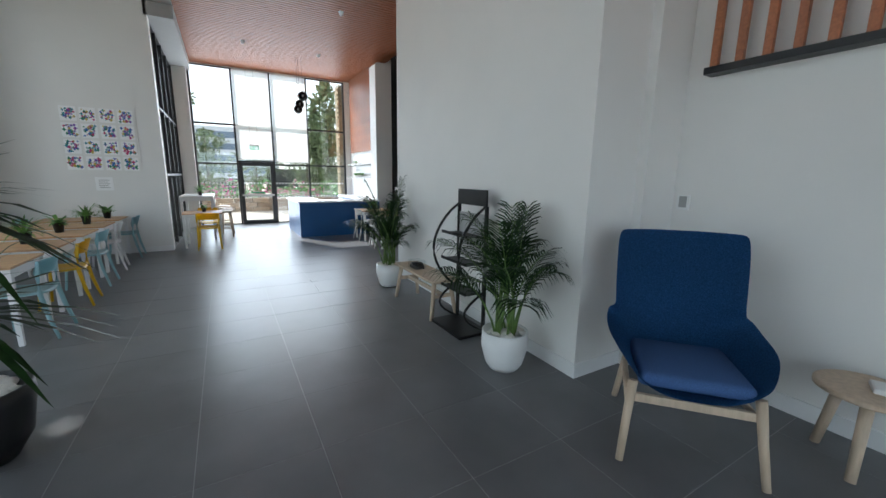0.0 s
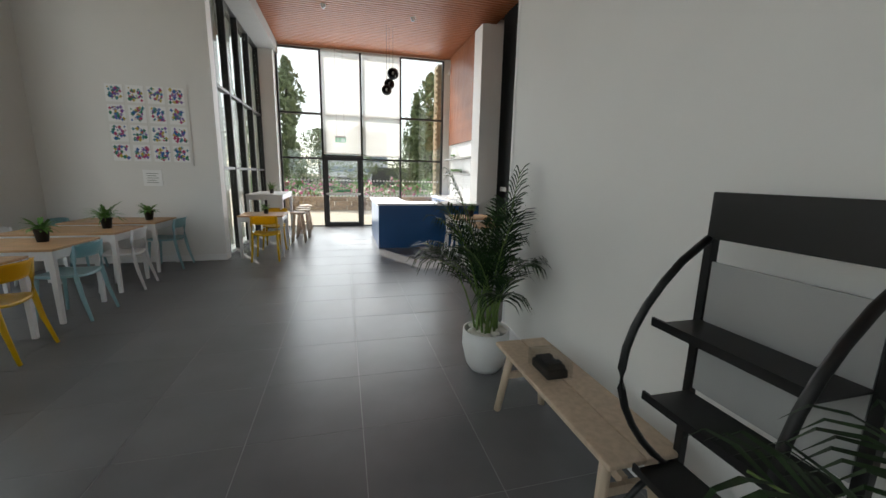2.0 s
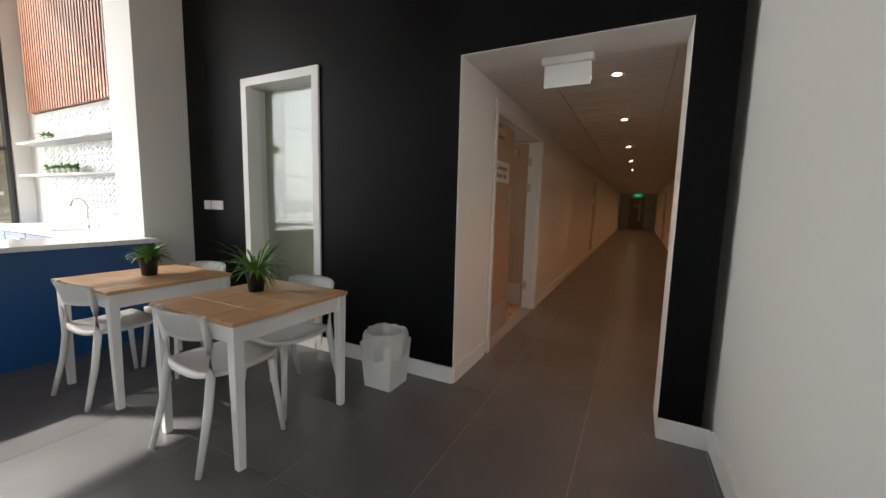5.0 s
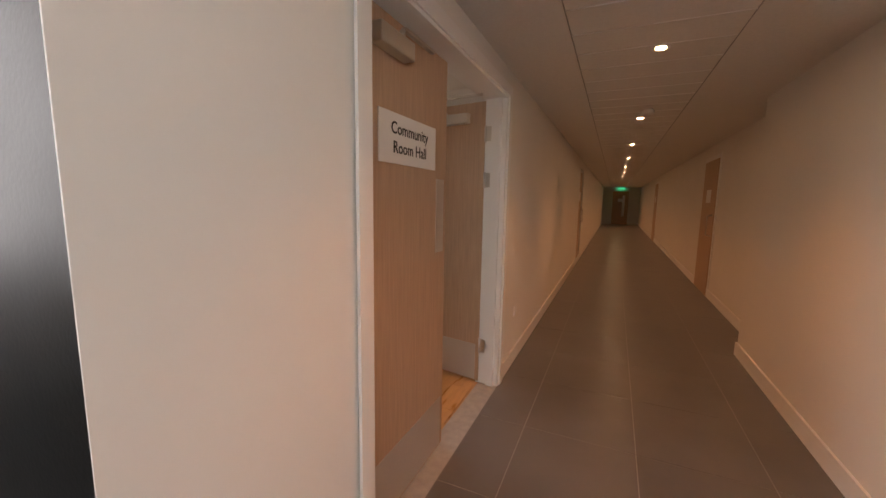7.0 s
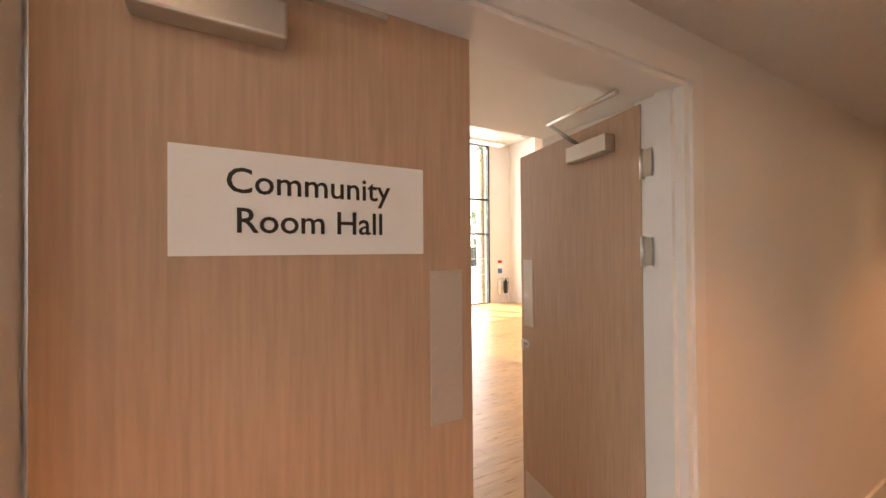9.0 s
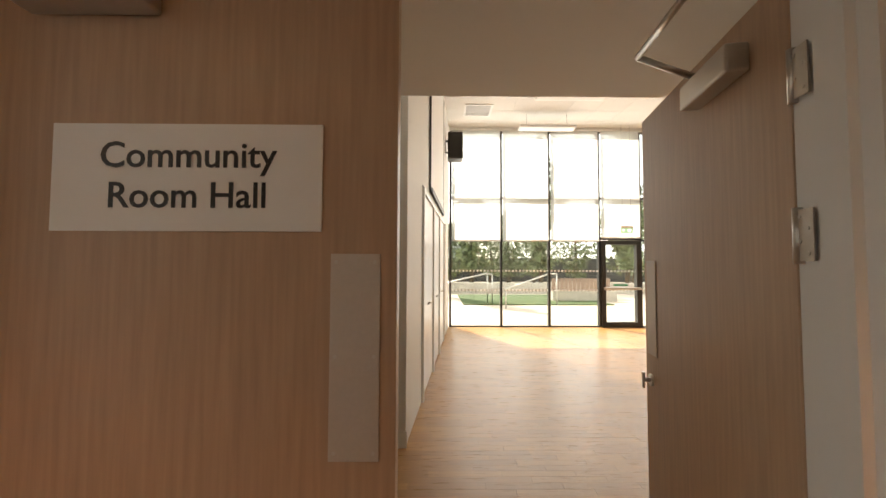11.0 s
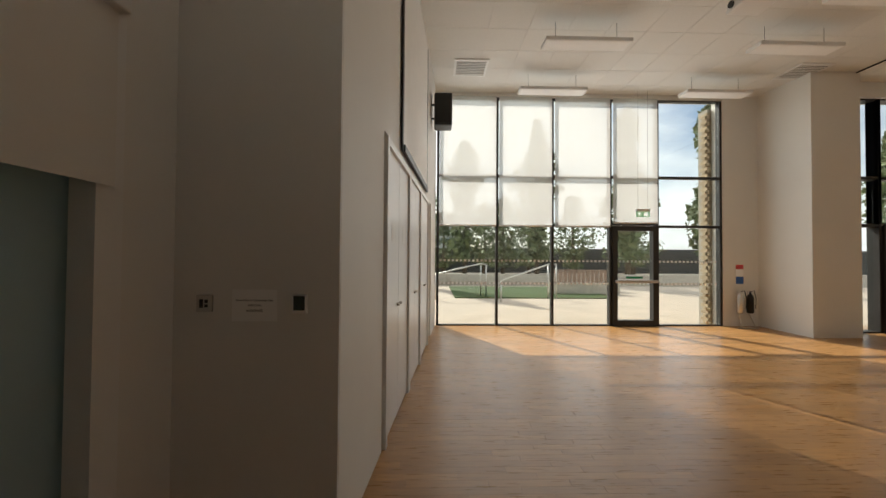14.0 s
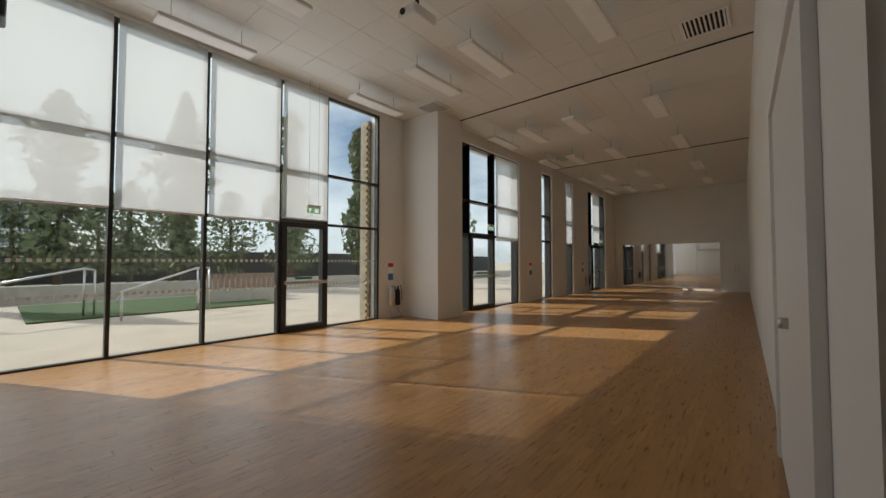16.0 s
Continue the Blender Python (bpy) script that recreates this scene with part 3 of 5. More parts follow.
# ---- outside ----
PSTONE = mat("brown_stone", (0.36, 0.25, 0.17), 0.85, scale=9, var=0.3, bump=0.4, rnd=0.2)
PINKF = mat("pink_flower", (0.5, 0.1, 0.22), 0.7, var=0.3, scale=30)
bm = bmesh.new()
bmesh.ops.create_grid(bm, x_segments=1, y_segments=1, size=900)
bmesh.ops.translate(bm, vec=(0, 0, -0.1), verts=bm.verts)
struct("ground", bm, PAVE, "pale sandstone paving and ground outside", "ground")


def tree(at, h, r, seed, slim):
    rnd = random.Random(seed)
    t = thing("tree", "tall slender green poplar tree" if slim else "broad green leafy tree", "tree", "trees outside", at)
    part("trunk", tube([(0, 0, -0.2), (0.05, 0, h * 0.3), (0, 0.05, h * 0.6), (0, 0, h * 0.95)], lambda u: 0.16 * (1.05 - u) + 0.02), BARK, t)
    vs, fs = [], []
    for i in range(1900):
        u = rnd.random()
        prof = math.sin(math.pi * min(1, u * 0.92 + 0.08)) ** 0.6 * (0.75 + 0.35 * math.sin(9 * u + seed))
        a = rnd.random() * 6.283
        k = r * prof * math.sqrt(rnd.random()) * (0.8 + 0.35 * math.sin(3 * a + 7 * u + seed))
        c = Vector((k * math.cos(a), k * math.sin(a), h * (0.12 + 0.88 * u)))
        d, e = Vector((rnd.gauss(0, 1), rnd.gauss(0, 1), rnd.gauss(0, 1))).normalized(), Vector((rnd.gauss(0, 1), rnd.gauss(0, 1), rnd.gauss(0, 1))).normalized()
        s = 0.2 * (0.6 + rnd.random()) * (h / 9)
        n = len(vs)
        vs += [c - d * s, c + e * s * 0.6, c + d * s, c - e * s * 0.6]
        fs.append((n, n + 1, n + 2, n + 3))
    me = bpy.data.meshes.new("crown")
    me.from_pydata(vs, [], fs)
    me.materials.append(TREE)
    o = new("crown", me)
    o.parent = t
    return t


k = 0
for x, y, h, r, slim in ((-1.9, 27, 7.9, 1.1, True), (5.6, 27, 6.5, 0.85, True), (-6, 33, 7, 2.6, False), (2.5, 36, 5.5, 3, False), (7, 38, 5, 2.6, False), (-1, 40, 5.5, 3.2, False),
                         (8.5, 36, 10, 1.9, True), (11.5, 37, 6, 2.6, False), (13, 33, 10.5, 1.7, True), (16.5, 36, 6, 2.8, False), (18, 31, 10.5, 1.6, True), (23.8, 32, 11.2, 1.3, True),
                         (21, 36, 7, 2.6, False), (27, 33, 10.5, 1.7, True), (31, 34, 6, 2.8, False), (37, 33, 10, 1.8, True), (10.5, 40, 6, 3, False), (14.5, 41, 6, 3, False), (-6, 13.2, 11, 2.3, False), (-7.5, 9, 7.5, 2.4, False), (-9, 18, 9, 2.5, False), (-10, 5, 7, 2.4, False)):
    k += 1
    tree((x, y, -0.1), h, r, k, slim)
struct("hedge_wall", boxes((4.0, 40, 28.0, 28.4, -0.1, 0.5)), mat("pale_stone", (0.5, 0.46, 0.4), 0.85, var=0.15, bump=0.3), "low pale stone garden wall", "garden wall")
struct("garden_fence", boxes((4.0, 60, 44, 44.2, -0.1, 2.2), (-30, 2, 42, 42.2, -0.1, 1.2)), mat("dark_fence", (0.03, 0.035, 0.035), 0.7), "dark boundary fence", "fence")
struct("lawn", bx(7, 13, 22, 27, -0.1, -0.06), GRASS, "mown green lawn", "lawn")
bld = thing("office_building", "pale office block far beyond the trees", "building", "", (4, 110, -0.1))
part("wall", bx(-9, 9, 0, 10, 0, 13), mat("far_concrete", (0.5, 0.52, 0.55), 0.8), bld)
for i in range(4):
    part("window_band", bx(-8.6, 8.6, -0.05, 0, 2 + 2.8 * i, 3.5 + 2.8 * i), mat("far_glass", (0.12, 0.16, 0.22), 0.2), bld)


pl = thing("garden_planter", "long stone planter with green and pink shrubs", "planter", "", (1.2, 20.0, -0.1))
for i in range(12):
    for j in range(3):
        part("stone", bx(-4.4 + i * 0.74 + 0.2 * (j % 2), -3.69 + i * 0.74 + 0.2 * (j % 2), 0, 0.5, j * 0.2, j * 0.2 + 0.19, bevel=0.015, seg=1), PSTONE, pl)
for nm, lo, hi, m in (("shrubs", -4.2, 4.4, FERN), ("flowers", -3.5, 3.5, PINKF)):
    vs, fs = [], []
    rq = random.Random(len(nm))
    for i in range(1600 if nm == "shrubs" else 500):
        x = lo + (hi - lo) * rq.random()
        c = Vector((x, 0.3 + 1.6 * rq.random(), 0.55 + (0.5 + 0.4 * math.sin(2.1 * x) ** 2) * rq.random()))
        d = Vector((rq.gauss(0, 1), rq.gauss(0, 1), rq.gauss(0, 1))).normalized()
        e = d.orthogonal().normalized()
        s = 0.07 * (0.6 + rq.random())
        n = len(vs)
        vs += [c - d * s, c + e * s * 0.6, c + d * s, c - e * s * 0.6]
        fs.append((n, n + 1, n + 2, n + 3))
    me = bpy.data.meshes.new(nm)
    me.from_pydata(vs, [], fs)
    me.materials.append(m)
    o = new(nm, me)
    o.parent = pl
    tagged(o, kind="stuff")


def rail(points):
    r = thing("handrail", "brushed steel handrail beside the garden steps", "handrail", "garden handrails", points[0])
    o = Vector(points[0])
    part("rail", tube([Vector(p) - o for p in points], 0.03), STEEL, r)
    for p in points[1:]:
        part("post", cyl((p[0] - o.x, p[1] - o.y, -0.1 - o.z), Vector(p) - o, 0.025), STEEL, r)
    return r


rail([(6.2, 21.5, 0.5), (6.3, 21.5, 0.8), (8.0, 22.5, 1.15), (8.2, 22.5, 1.1)])
rail([(8.4, 21.0, 0.35), (8.5, 21.0, 0.6), (10.4, 22.0, 1.15), (10.7, 22.0, 1.15)])
bench_o = thing("garden_bench", "slatted timber garden bench on a stone plinth", "bench", "", (12.4, 24.0, -0.1))
for i in range(14):
    part("slat", bx(-1.3 + i * 0.19, -1.15 + i * 0.19, 0, 0.04, 0.45, 1.0), mat("weathered_wood", (0.3, 0.2, 0.15), 0.8) if i == 0 else bpy.data.materials["weathered_wood"], bench_o)
part("plinth", bx(-1.4, 1.4, -0.5, 0.1, 0, 0.45), bpy.data.materials["pale_stone"], bench_o)


def brick_pier(name, x0, x1, y0, y1, h):
    r = tagged(thing(name, "buff multi brick pier outside the glazing", "brick pier"), kind="structure")
    part("core", bx(x0 + 0.006, x1 - 0.006, y0 + 0.006, y1 - 0.006, -0.1, h), MORTAR, r)
    me = mesh_of(bx(-0.108, 0.108, -0.02, 0.02, -0.0325, 0.0325, bevel=0.003, seg=1), "brick", BRICK)
    z, row = -0.06, 0
    spans = [("y", x0, y0, y1), ("x", y0, x0, x1)]
    while z < h - 0.04 and row < 64:
        for ax, f, a0, a1 in spans:
            a = a0 + (0.11 if row % 2 == 0 else 0.05)
            while a + 0.05 < a1:
                o = new("brick", me)
                o.parent = r
                o.matrix_world = pose(a, f + 0.012, z) if ax == "x" else pose(f + 0.012, a, z, 0, 0, 90)
                a += 0.225
        z += 0.075
        row += 1
    return r


brick_pier("brick_pier", 3.86, 4.4, YW + 0.27, YW + 0.75, 4.7)
brick_pier("brick_pier", 12.2, 12.7, YH + 0.32, YH + 0.62, 4.7)
bpr = brick_pier("brick_pier", -5.4, -4.2, 8.0, 8.3, 4.7)

# ---- cafe things ----


def dining_table(at, w, d, h=0.745, turn=0, label="white-legged dining table with a knotty pine top", mt=None, leg=0.055):
    t = thing("dining_table", label, "table", "dining tables", at, turn)
    n = 4
    for i in range(n):
        part("board", bx(-w / 2 + w * i / n + 0.0005, -w / 2 + w * (i + 1) / n - 0.0005, -d / 2, d / 2, h - 0.022, h, bevel=0.0015, seg=1), mt or PINE, t)
    part("apron", boxes((-w / 2 + 0.03, w / 2 - 0.03, -d / 2 + 0.02, -d / 2 + 0.04, h - 0.11, h - 0.023), (-w / 2 + 0.03, w / 2 - 0.03, d / 2 - 0.04, d / 2 - 0.02, h - 0.11, h - 0.023),
                        (-w / 2 + 0.02, -w / 2 + 0.04, -d / 2 + 0.04, d / 2 - 0.04, h - 0.11, h - 0.023), (w / 2 - 0.04, w / 2 - 0.02, -d / 2 + 0.04, d / 2 - 0.04, h - 0.11, h - 0.023)), WLACQ, t)
    for sx in (-1, 1):
        for sy in (-1, 1):
            bm = bx(-leg / 2, leg / 2, -leg / 2, leg / 2, 0, h - 0.023, bevel=0.004)
            for v in bm.verts:
                if v.co.z < 0.1:
                    v.co.x *= 0.7
                    v.co.y *= 0.7
            bmesh.ops.translate(bm, vec=(sx * (w / 2 - leg / 2 - 0.008), sy * (d / 2 - leg / 2 - 0.008), 0), verts=bm.verts)
            part("leg", bm, WLACQ, t)
    return t


def cafe_chair(at, turn, colour, label):
    """A moulded chair that faces +y."""
    c = thing("cafe_chair", label, "chair", "cafe chairs", at, turn)
    bm = bmesh.new()
    bmesh.ops.create_grid(bm, x_segments=10, y_segments=10, size=0.21)
    for v in bm.verts:
        u, w = v.co.x / 0.21, v.co.y / 0.21
        k = 1 - 0.12 * abs(w) ** 4
        v.co.x *= k
        v.co.y *= 1 - 0.12 * abs(u) ** 4
        v.co.z = 0.445 + 0.02 * u * u + 0.012 * w * w
    r = bmesh.ops.extrude_face_region(bm, geom=bm.faces[:])
    bmesh.ops.translate(bm, vec=(0, 0, -0.025), verts=[g for g in r["geom"] if isinstance(g, bmesh.types.BMVert)])
    for f in bm.faces:
        f.smooth = True
    part("seat", bm, colour, c)
    bm = bmesh.new()
    rows, nx = 6, 12
    grid = []
    for j in range(rows + 1):
        row = []
        for i in range(nx + 1):
            u, w = i / nx * 2 - 1, j / rows
            z = 0.63 + 0.15 * w - 0.018 * abs(u) ** 6 * (1 if w > 0.5 else -1)
            row.append(bm.verts.new((0.215 * u, -0.235 + 0.07 * u * u - 0.05 * w, z)))
        grid.append(row)
    for j in range(rows):
        for i in range(nx):
            bm.faces.new((grid[j][i], grid[j][i + 1], grid[j + 1][i + 1], grid[j + 1][i]))
    bmesh.ops.solidify(bm, geom=bm.faces[:], thickness=0.018)
    for f in bm.faces:
        f.smooth = True
    part("backrest", bm, colour, c)
    for sx in (-1, 1):
        part("leg", tube([(sx * 0.215, 0.2, 0), (sx * 0.19, 0.175, 0.25), (sx * 0.175, 0.16, 0.43)], lambda u: 0.014 + 0.007 * u), colour, c)
        part("leg", tube([(sx * 0.215, -0.27, 0), (sx * 0.2, -0.21, 0.25), (sx * 0.195, -0.18, 0.45), (sx * 0.2, -0.185, 0.62), (sx * 0.198, -0.205, 0.76)], lambda u: 0.014 + 0.008 * math.sin(math.pi * u)), colour, c)
    return c


def small_plant(at, seed, kind=0):
    rnd = random.Random(seed)
    p = thing("potted_plant", "small green potted plant in a black pot on a table" if kind < 2 else "small green plant in a white pot on a shelf", "plant", "table plants", at)
    part("pot", lathe([(0.034, 0), (0.045, 0.085), (0.05, 0.09), (0.05, 0.1), (0.042, 0.1), (0.04, 0.09)], 18), BLKPL if kind < 2 else POTW, p)
    part("soil", lathe([(0.041, 0.088), (0.02, 0.092)], 12), BARK, p)
    vs, fs = [], []
    for i in range(90 if kind == 1 else 70):
        a, L = rnd.random() * 6.283, (0.15 if kind == 1 else 0.09) * (0.6 + 0.7 * rnd.random())
        up = 0.35 + 0.8 * rnd.random()
        w = 0.006 if kind == 1 else 0.011
        d, s = Vector((math.cos(a), math.sin(a), 0)), Vector((-math.sin(a), math.cos(a), 0))
        b = Vector((0, 0, 0.09)) + d * 0.015 * rnd.random()
        pts = [b + d * L * u + Vector((0, 0, L * (up * 1.6 * u - 0.9 * u * u))) for u in (0, 0.4, 0.75, 1)]
        n = len(vs)
        for q, ww in zip(pts, (0.4, 1, 0.8, 0.05)):
            vs += [q - s * w * ww, q + s * w * ww]
        fs += [(n + 2 * j, n + 2 * j + 1, n + 2 * j + 3, n + 2 * j + 2) for j in range(3)]
    me = bpy.data.meshes.new("foliage")
    me.from_pydata(vs, [], fs)
    me.materials.append(FERN)
    o = new("foliage", me)
    o.parent = p
    return p


def frond(rnd, vs, fs, base, a, L, rise, droop, leaflet, n=18):
    """One feathered palm frond: a rachis with pairs of leaflets."""
    d, s = Vector((math.cos(a), math.sin(a), 0)), Vector((-math.sin(a), math.cos(a), 0))

    def at(u):
        return base + d * L * (0.35 * u + 0.65 * u * u) + Vector((0, 0, L * (rise * u - droop * u * u * u)))

    for i in range(n):
        u = 0.42 + 0.58 * i / n
        p, q = at(u), at(u + 0.03)
        t = (q - p).normalized()
        for sg in (-1, 1):
            ln = leaflet * (0.45 + 0.75 * math.sin(math.pi * min(1, (u - 0.36) / 0.66)) ** 0.7) * (0.85 + 0.3 * rnd.random())
            w = (s * sg * 0.8 + t * 0.75 + Vector((0, 0, 0.25 - 0.2 * rnd.random()))).normalized()
            e = t.cross(w).normalized()
            side = w.cross(e).normalized()
            hw = 0.0072
            k = len(vs)
            for f, m, dz in ((0, 0.5, 0), (0.4, 1, 0), (0.75, 0.7, -0.05), (1, 0.04, -0.17)):
                c = p + w * ln * f + Vector((0, 0, dz * ln * 3))
                vs += [c - side * hw * m, c + side * hw * m]
            fs += [(k + 2 * j, k + 2 * j + 1, k + 2 * j + 3, k + 2 * j + 2) for j in range(3)]
    return [at(u / 6) for u in range(7)]


def stones(parent, r, z, n, seed, size=0.03):
    rnd = random.Random(seed)
    shared = []
    for j in range(3):
        bm = bmesh.new()
        bmesh.ops.create_icosphere(bm, subdivisions=2, radius=1)
        for v in bm.verts:
            v.co *= 1 + 0.25 * noise.noise(v.co * 1.3 + Vector((seed + j, 0, 0)))
        for f in bm.faces:
            f.smooth = True
        shared.append(mesh_of(bm, "pebble", PEBB))
    for i in range(n):
        o = new("pebble", shared[i % 3])
        a, k = rnd.random() * 6.283, r * math.sqrt(rnd.random())
        o.parent = parent
        s = size * (0.7 + 0.6 * rnd.random())
        o.matrix_world = parent.matrix_world @ pose(k * math.cos(a), k * math.sin(a), z + 0.012 * rnd.random(), 0, 0, rnd.random() * 360) @ Matrix.Diagonal((s * 1.2, s, s * 0.7, 1))


def areca(at, seed, h, pot_r, pot_h, n, spread):
    rnd = random.Random(seed)
    p = thing("areca_palm", "bushy green areca palm in a round white pot with pebbles", "plant", "areca palms", at)
    part("pot", lathe([(pot_r * 0.62, 0), (pot_r * 0.8, pot_h * 0.15), (pot_r, pot_h * 0.6), (pot_r * 0.98, pot_h), (pot_r * 0.9, pot_h), (pot_r * 0.88, pot_h * 0.88), (0.01, pot_h * 0.87)], 36), POTW, p)
    stones(p, pot_r * 0.78, pot_h * 0.92, 34, seed)
    vs, fs = [], []
    for i in range(n):
        a = i * 2.399 + rnd.random() * 0.5
        f = (i + 0.5) / n
        b = Vector((0.08 * math.cos(a * 1.7), 0.08 * math.sin(a * 1.7), pot_h * 0.85))
        tilt = 0.3 + spread * f
        if math.cos(a) > 0.1:
            tilt *= 0.5
        L = h * (0.62 + 0.3 * rnd.random()) * (1.0 - 0.15 * f)
        pts = frond(rnd, vs, fs, b, a, L * 0.75 * tilt, 1.0 / (0.75 * tilt) * (1.05 - 0.22 * f), 0.26 / (0.75 * tilt) * (0.3 + f), 0.235)
        part("stem", tube(pts, lambda u: 0.009 * (1 - 0.85 * u) + 0.001, 6), STEM, p)
    me = bpy.data.meshes.new("fronds")
    me.from_pydata(vs, [], fs)
    me.materials.append(LEAF)
    o = new("fronds", me)
    o.parent = p
    return p


areca((2.08, 2.52, 0), 3, 1.44, 0.195, 0.33, 21, 0.6)
areca((2.14, 5.27, 0), 8, 1.46, 0.185, 0.33, 22, 0.58)

# dark pot with a yucca
yu = thing("yucca_plant", "spiky dark green yucca in a black bowl pot", "plant", "", (-1.13, 3.02, 0))
part("pot", lathe([(0.13, 0), (0.2, 0.12), (0.24, 0.35), (0.235, 0.42), (0.215, 0.42), (0.21, 0.37), (0.01, 0.37)], 36), BLKPL, yu, "glossy black bowl pot")
stones(yu, 0.18, 0.385, 26, 5)
part("trunk", tube([(-0.05, 0, 0.35), (-0.06, 0.02, 0.85), (-0.03, 0, 1.44)], 0.025), BARK, yu)
rnd = random.Random(4)
vs, fs = [], []
for i in range(130):
    top = i % 2
    c = Vector((-0.02, 0, 1.4 if top else 0.85))
    a, e, L = rnd.random() * 6.283, -0.4 + 1.5 * rnd.random(), 0.62 * (0.7 + 0.5 * rnd.random())
    d, s = Vector((math.cos(a) * math.cos(e), math.sin(a) * math.cos(e), math.sin(e))), Vector((-math.sin(a), math.cos(a), 0))
    n = len(vs)
    for u, w in ((0, 0.5), (0.35, 1), (0.7, 0.75), (1, 0.03)):
        q = c + d * L * u + Vector((0, 0, -0.18 * L * u * u * 2))
        vs += [q - s * 0.022 * w, q + s * 0.022 * w]
    fs += [(n + 2 * j, n + 2 * j + 1, n + 2 * j + 3, n + 2 * j + 2) for j in range(3)]
me = bpy.data.meshes.new("leaves")
me.from_pydata(vs, [], fs)
me.materials.append(LEAF)
o = new("leaves", me)
o.parent = yu

# row of tables by the street glazing
for i, y in enumerate((4.88, 5.9, 6.92, 7.94, 8.96)):
    dining_table((-2.15, y + 0.37, 0), 1.18, 0.74)
WC, AC, YC2 = "white moulded cafe chair", "pale blue moulded cafe chair", "yellow moulded cafe chair"
for x, y, turn, c, l in ((-1.62, 5.2, 88, AQUA, AC), (-1.62, 6.25, 92, YEL, YC2), (-1.63, 7.2, 88, AQUA, AC), (-1.66, 8.25, 95, WLACQ, WC), (-1.6, 9.37, 90, AQUA, AC),
                         (-2.72, 5.3, -90, YEL, YC2), (-2.72, 6.3, -88, WLACQ, WC), (-2.7, 7.3, -92, AQUA, AC), (-2.72, 8.3, -90, WLACQ, WC), (-2.7, 9.3, -90, AQUA, AC)):
    cafe_chair((x, y, 0), turn, c, l + " drawn up to a pine table")
for i, (x, y) in enumerate(((-2.15, 5.3), (-2.1, 6.4), (-2.08, 7.4), (-2.02, 8.4), (-1.95, 9.35))):
    small_plant((x + 0.16, y, 0.745), 20 + i, i % 2).scale = (1.35, 1.35, 1.35)

# bay with the yellow chairs and the bar table
dining_table((-0.33, 10.17, 0), 0.74, 0.74)
cafe_chair((-0.22, 9.72, 0), 0, YEL, "yellow moulded cafe chair facing a pine table")
cafe_chair((-0.25, 10.75, 0), 180, YEL, "yellow moulded cafe chair facing a pine table")
small_plant((-0.3, 10.2, 0.745), 31, 0)
dining_table((-0.46, 11.75, 0), 0.7, 1.5, 1.05, 0, "tall white bar table", WLACQ, 0.06)
small_plant((-0.4, 11.5, 1.05), 33, 1)


def stool(at):
    s = thing("bar_stool", "pale wooden bar stool beside the tall table", "stool", "bar stools", at)
    part("seat", lathe([(0.15, 0.62), (0.165, 0.63), (0.165, 0.65), (0.15, 0.66)], 24), BIRCH, s)
    for a in (45, 135, 225, 315):
        c, d = math.cos(radians(a)), math.sin(radians(a))
        part("leg", cyl((0.19 * c, 0.19 * d, 0), (0.11 * c, 0.11 * d, 0.62), 0.017), BIRCH, s)
    part("ring", boxes((-0.14, 0.14, 0.115, 0.13, 0.2, 0.22), (-0.14, 0.14, -0.13, -0.115, 0.2, 0.22), (0.115, 0.13, -0.114, 0.114, 0.2, 0.22), (-0.13, -0.115, -0.114, 0.114, 0.2, 0.22)), BIRCH, s)
    return s


for x, y in ((0.12, 11.4), (0.15, 12.0), (0.12, 12.6), (0.1, 13.35)):
    stool((x, y, 0))

# white tables by the black wall
dining_table((3.41, 8.33, 0), 0.77, 0.7)
dining_table((3.4, 9.48, 0), 0.77, 0.74)
for x, y, turn in ((3.2, 8.33, -92), (3.66, 8.38, 88), (3.2, 9.5, -88), (3.64, 9.5, 92)):
    cafe_chair((x, y, 0), turn, WLACQ, WC + " at a small pine table")
small_plant((3.5, 8.45, 0.745), 41, 1).scale = (1.25, 1.25, 1.25)
small_plant((3.42, 9.5, 0.745), 42, 0).scale = (1.35, 1.35, 1.35)

# island and kitchen
isl = thing("kitchen_island", "deep blue panelled counter island with a white top", "counter", "", (0, 0, 0))
part("panel", boxes((1.76, 3.9, 10.4, 10.44, 0, 0.88), (1.76, 1.8, 10.44, 12.4, 0, 0.88)), BLUE, isl, "deep blue front panel")
part("carcass", boxes((1.8, 3.9, 10.44, 11.0, 0.1, 0.878), (1.8, 2.4, 11.0, 12.4, 0.1, 0.878)), WLACQ, isl)
part("worktop", boxes((1.73, 3.918, 10.37, 11.06, 0.882, 0.922), (1.73, 2.43, 11.06, 12.43, 0.882, 0.922), bevel=0.004), STONE, isl, "white quartz worktop")
kc = thing("kitchen_cabinet", "dark blue base cabinets under the sink", "cabinet", "", (0, 0, 0))
part("carcass", bx(3.6, 4.145, 11.12, 13.6, 0.1, 0.878), BLUE, kc)
for i in range(4):
    d = part("door", bx(3.582, 3.6, 11.14 + i * 0.61, 11.73 + i * 0.61, 0.12, 0.87, bevel=0.002), BLUE, kc)
    part("handle", bx(3.565, 3.581, 11.25 + i * 0.61, 11.6 + i * 0.61, 0.8, 0.82), STEEL, d)
wt = one("worktop", boxes((3.56, 4.145, 11.11, 13.62, 0.882, 0.922), bevel=0.004), STONE, "white quartz worktop along the kitchen wall", "worktop")
one("sink", boxes((3.66, 4.0, 11.9, 12.4, 0.923, 0.929), bevel=0.002), STEEL, "steel sink set in the worktop", "sink")
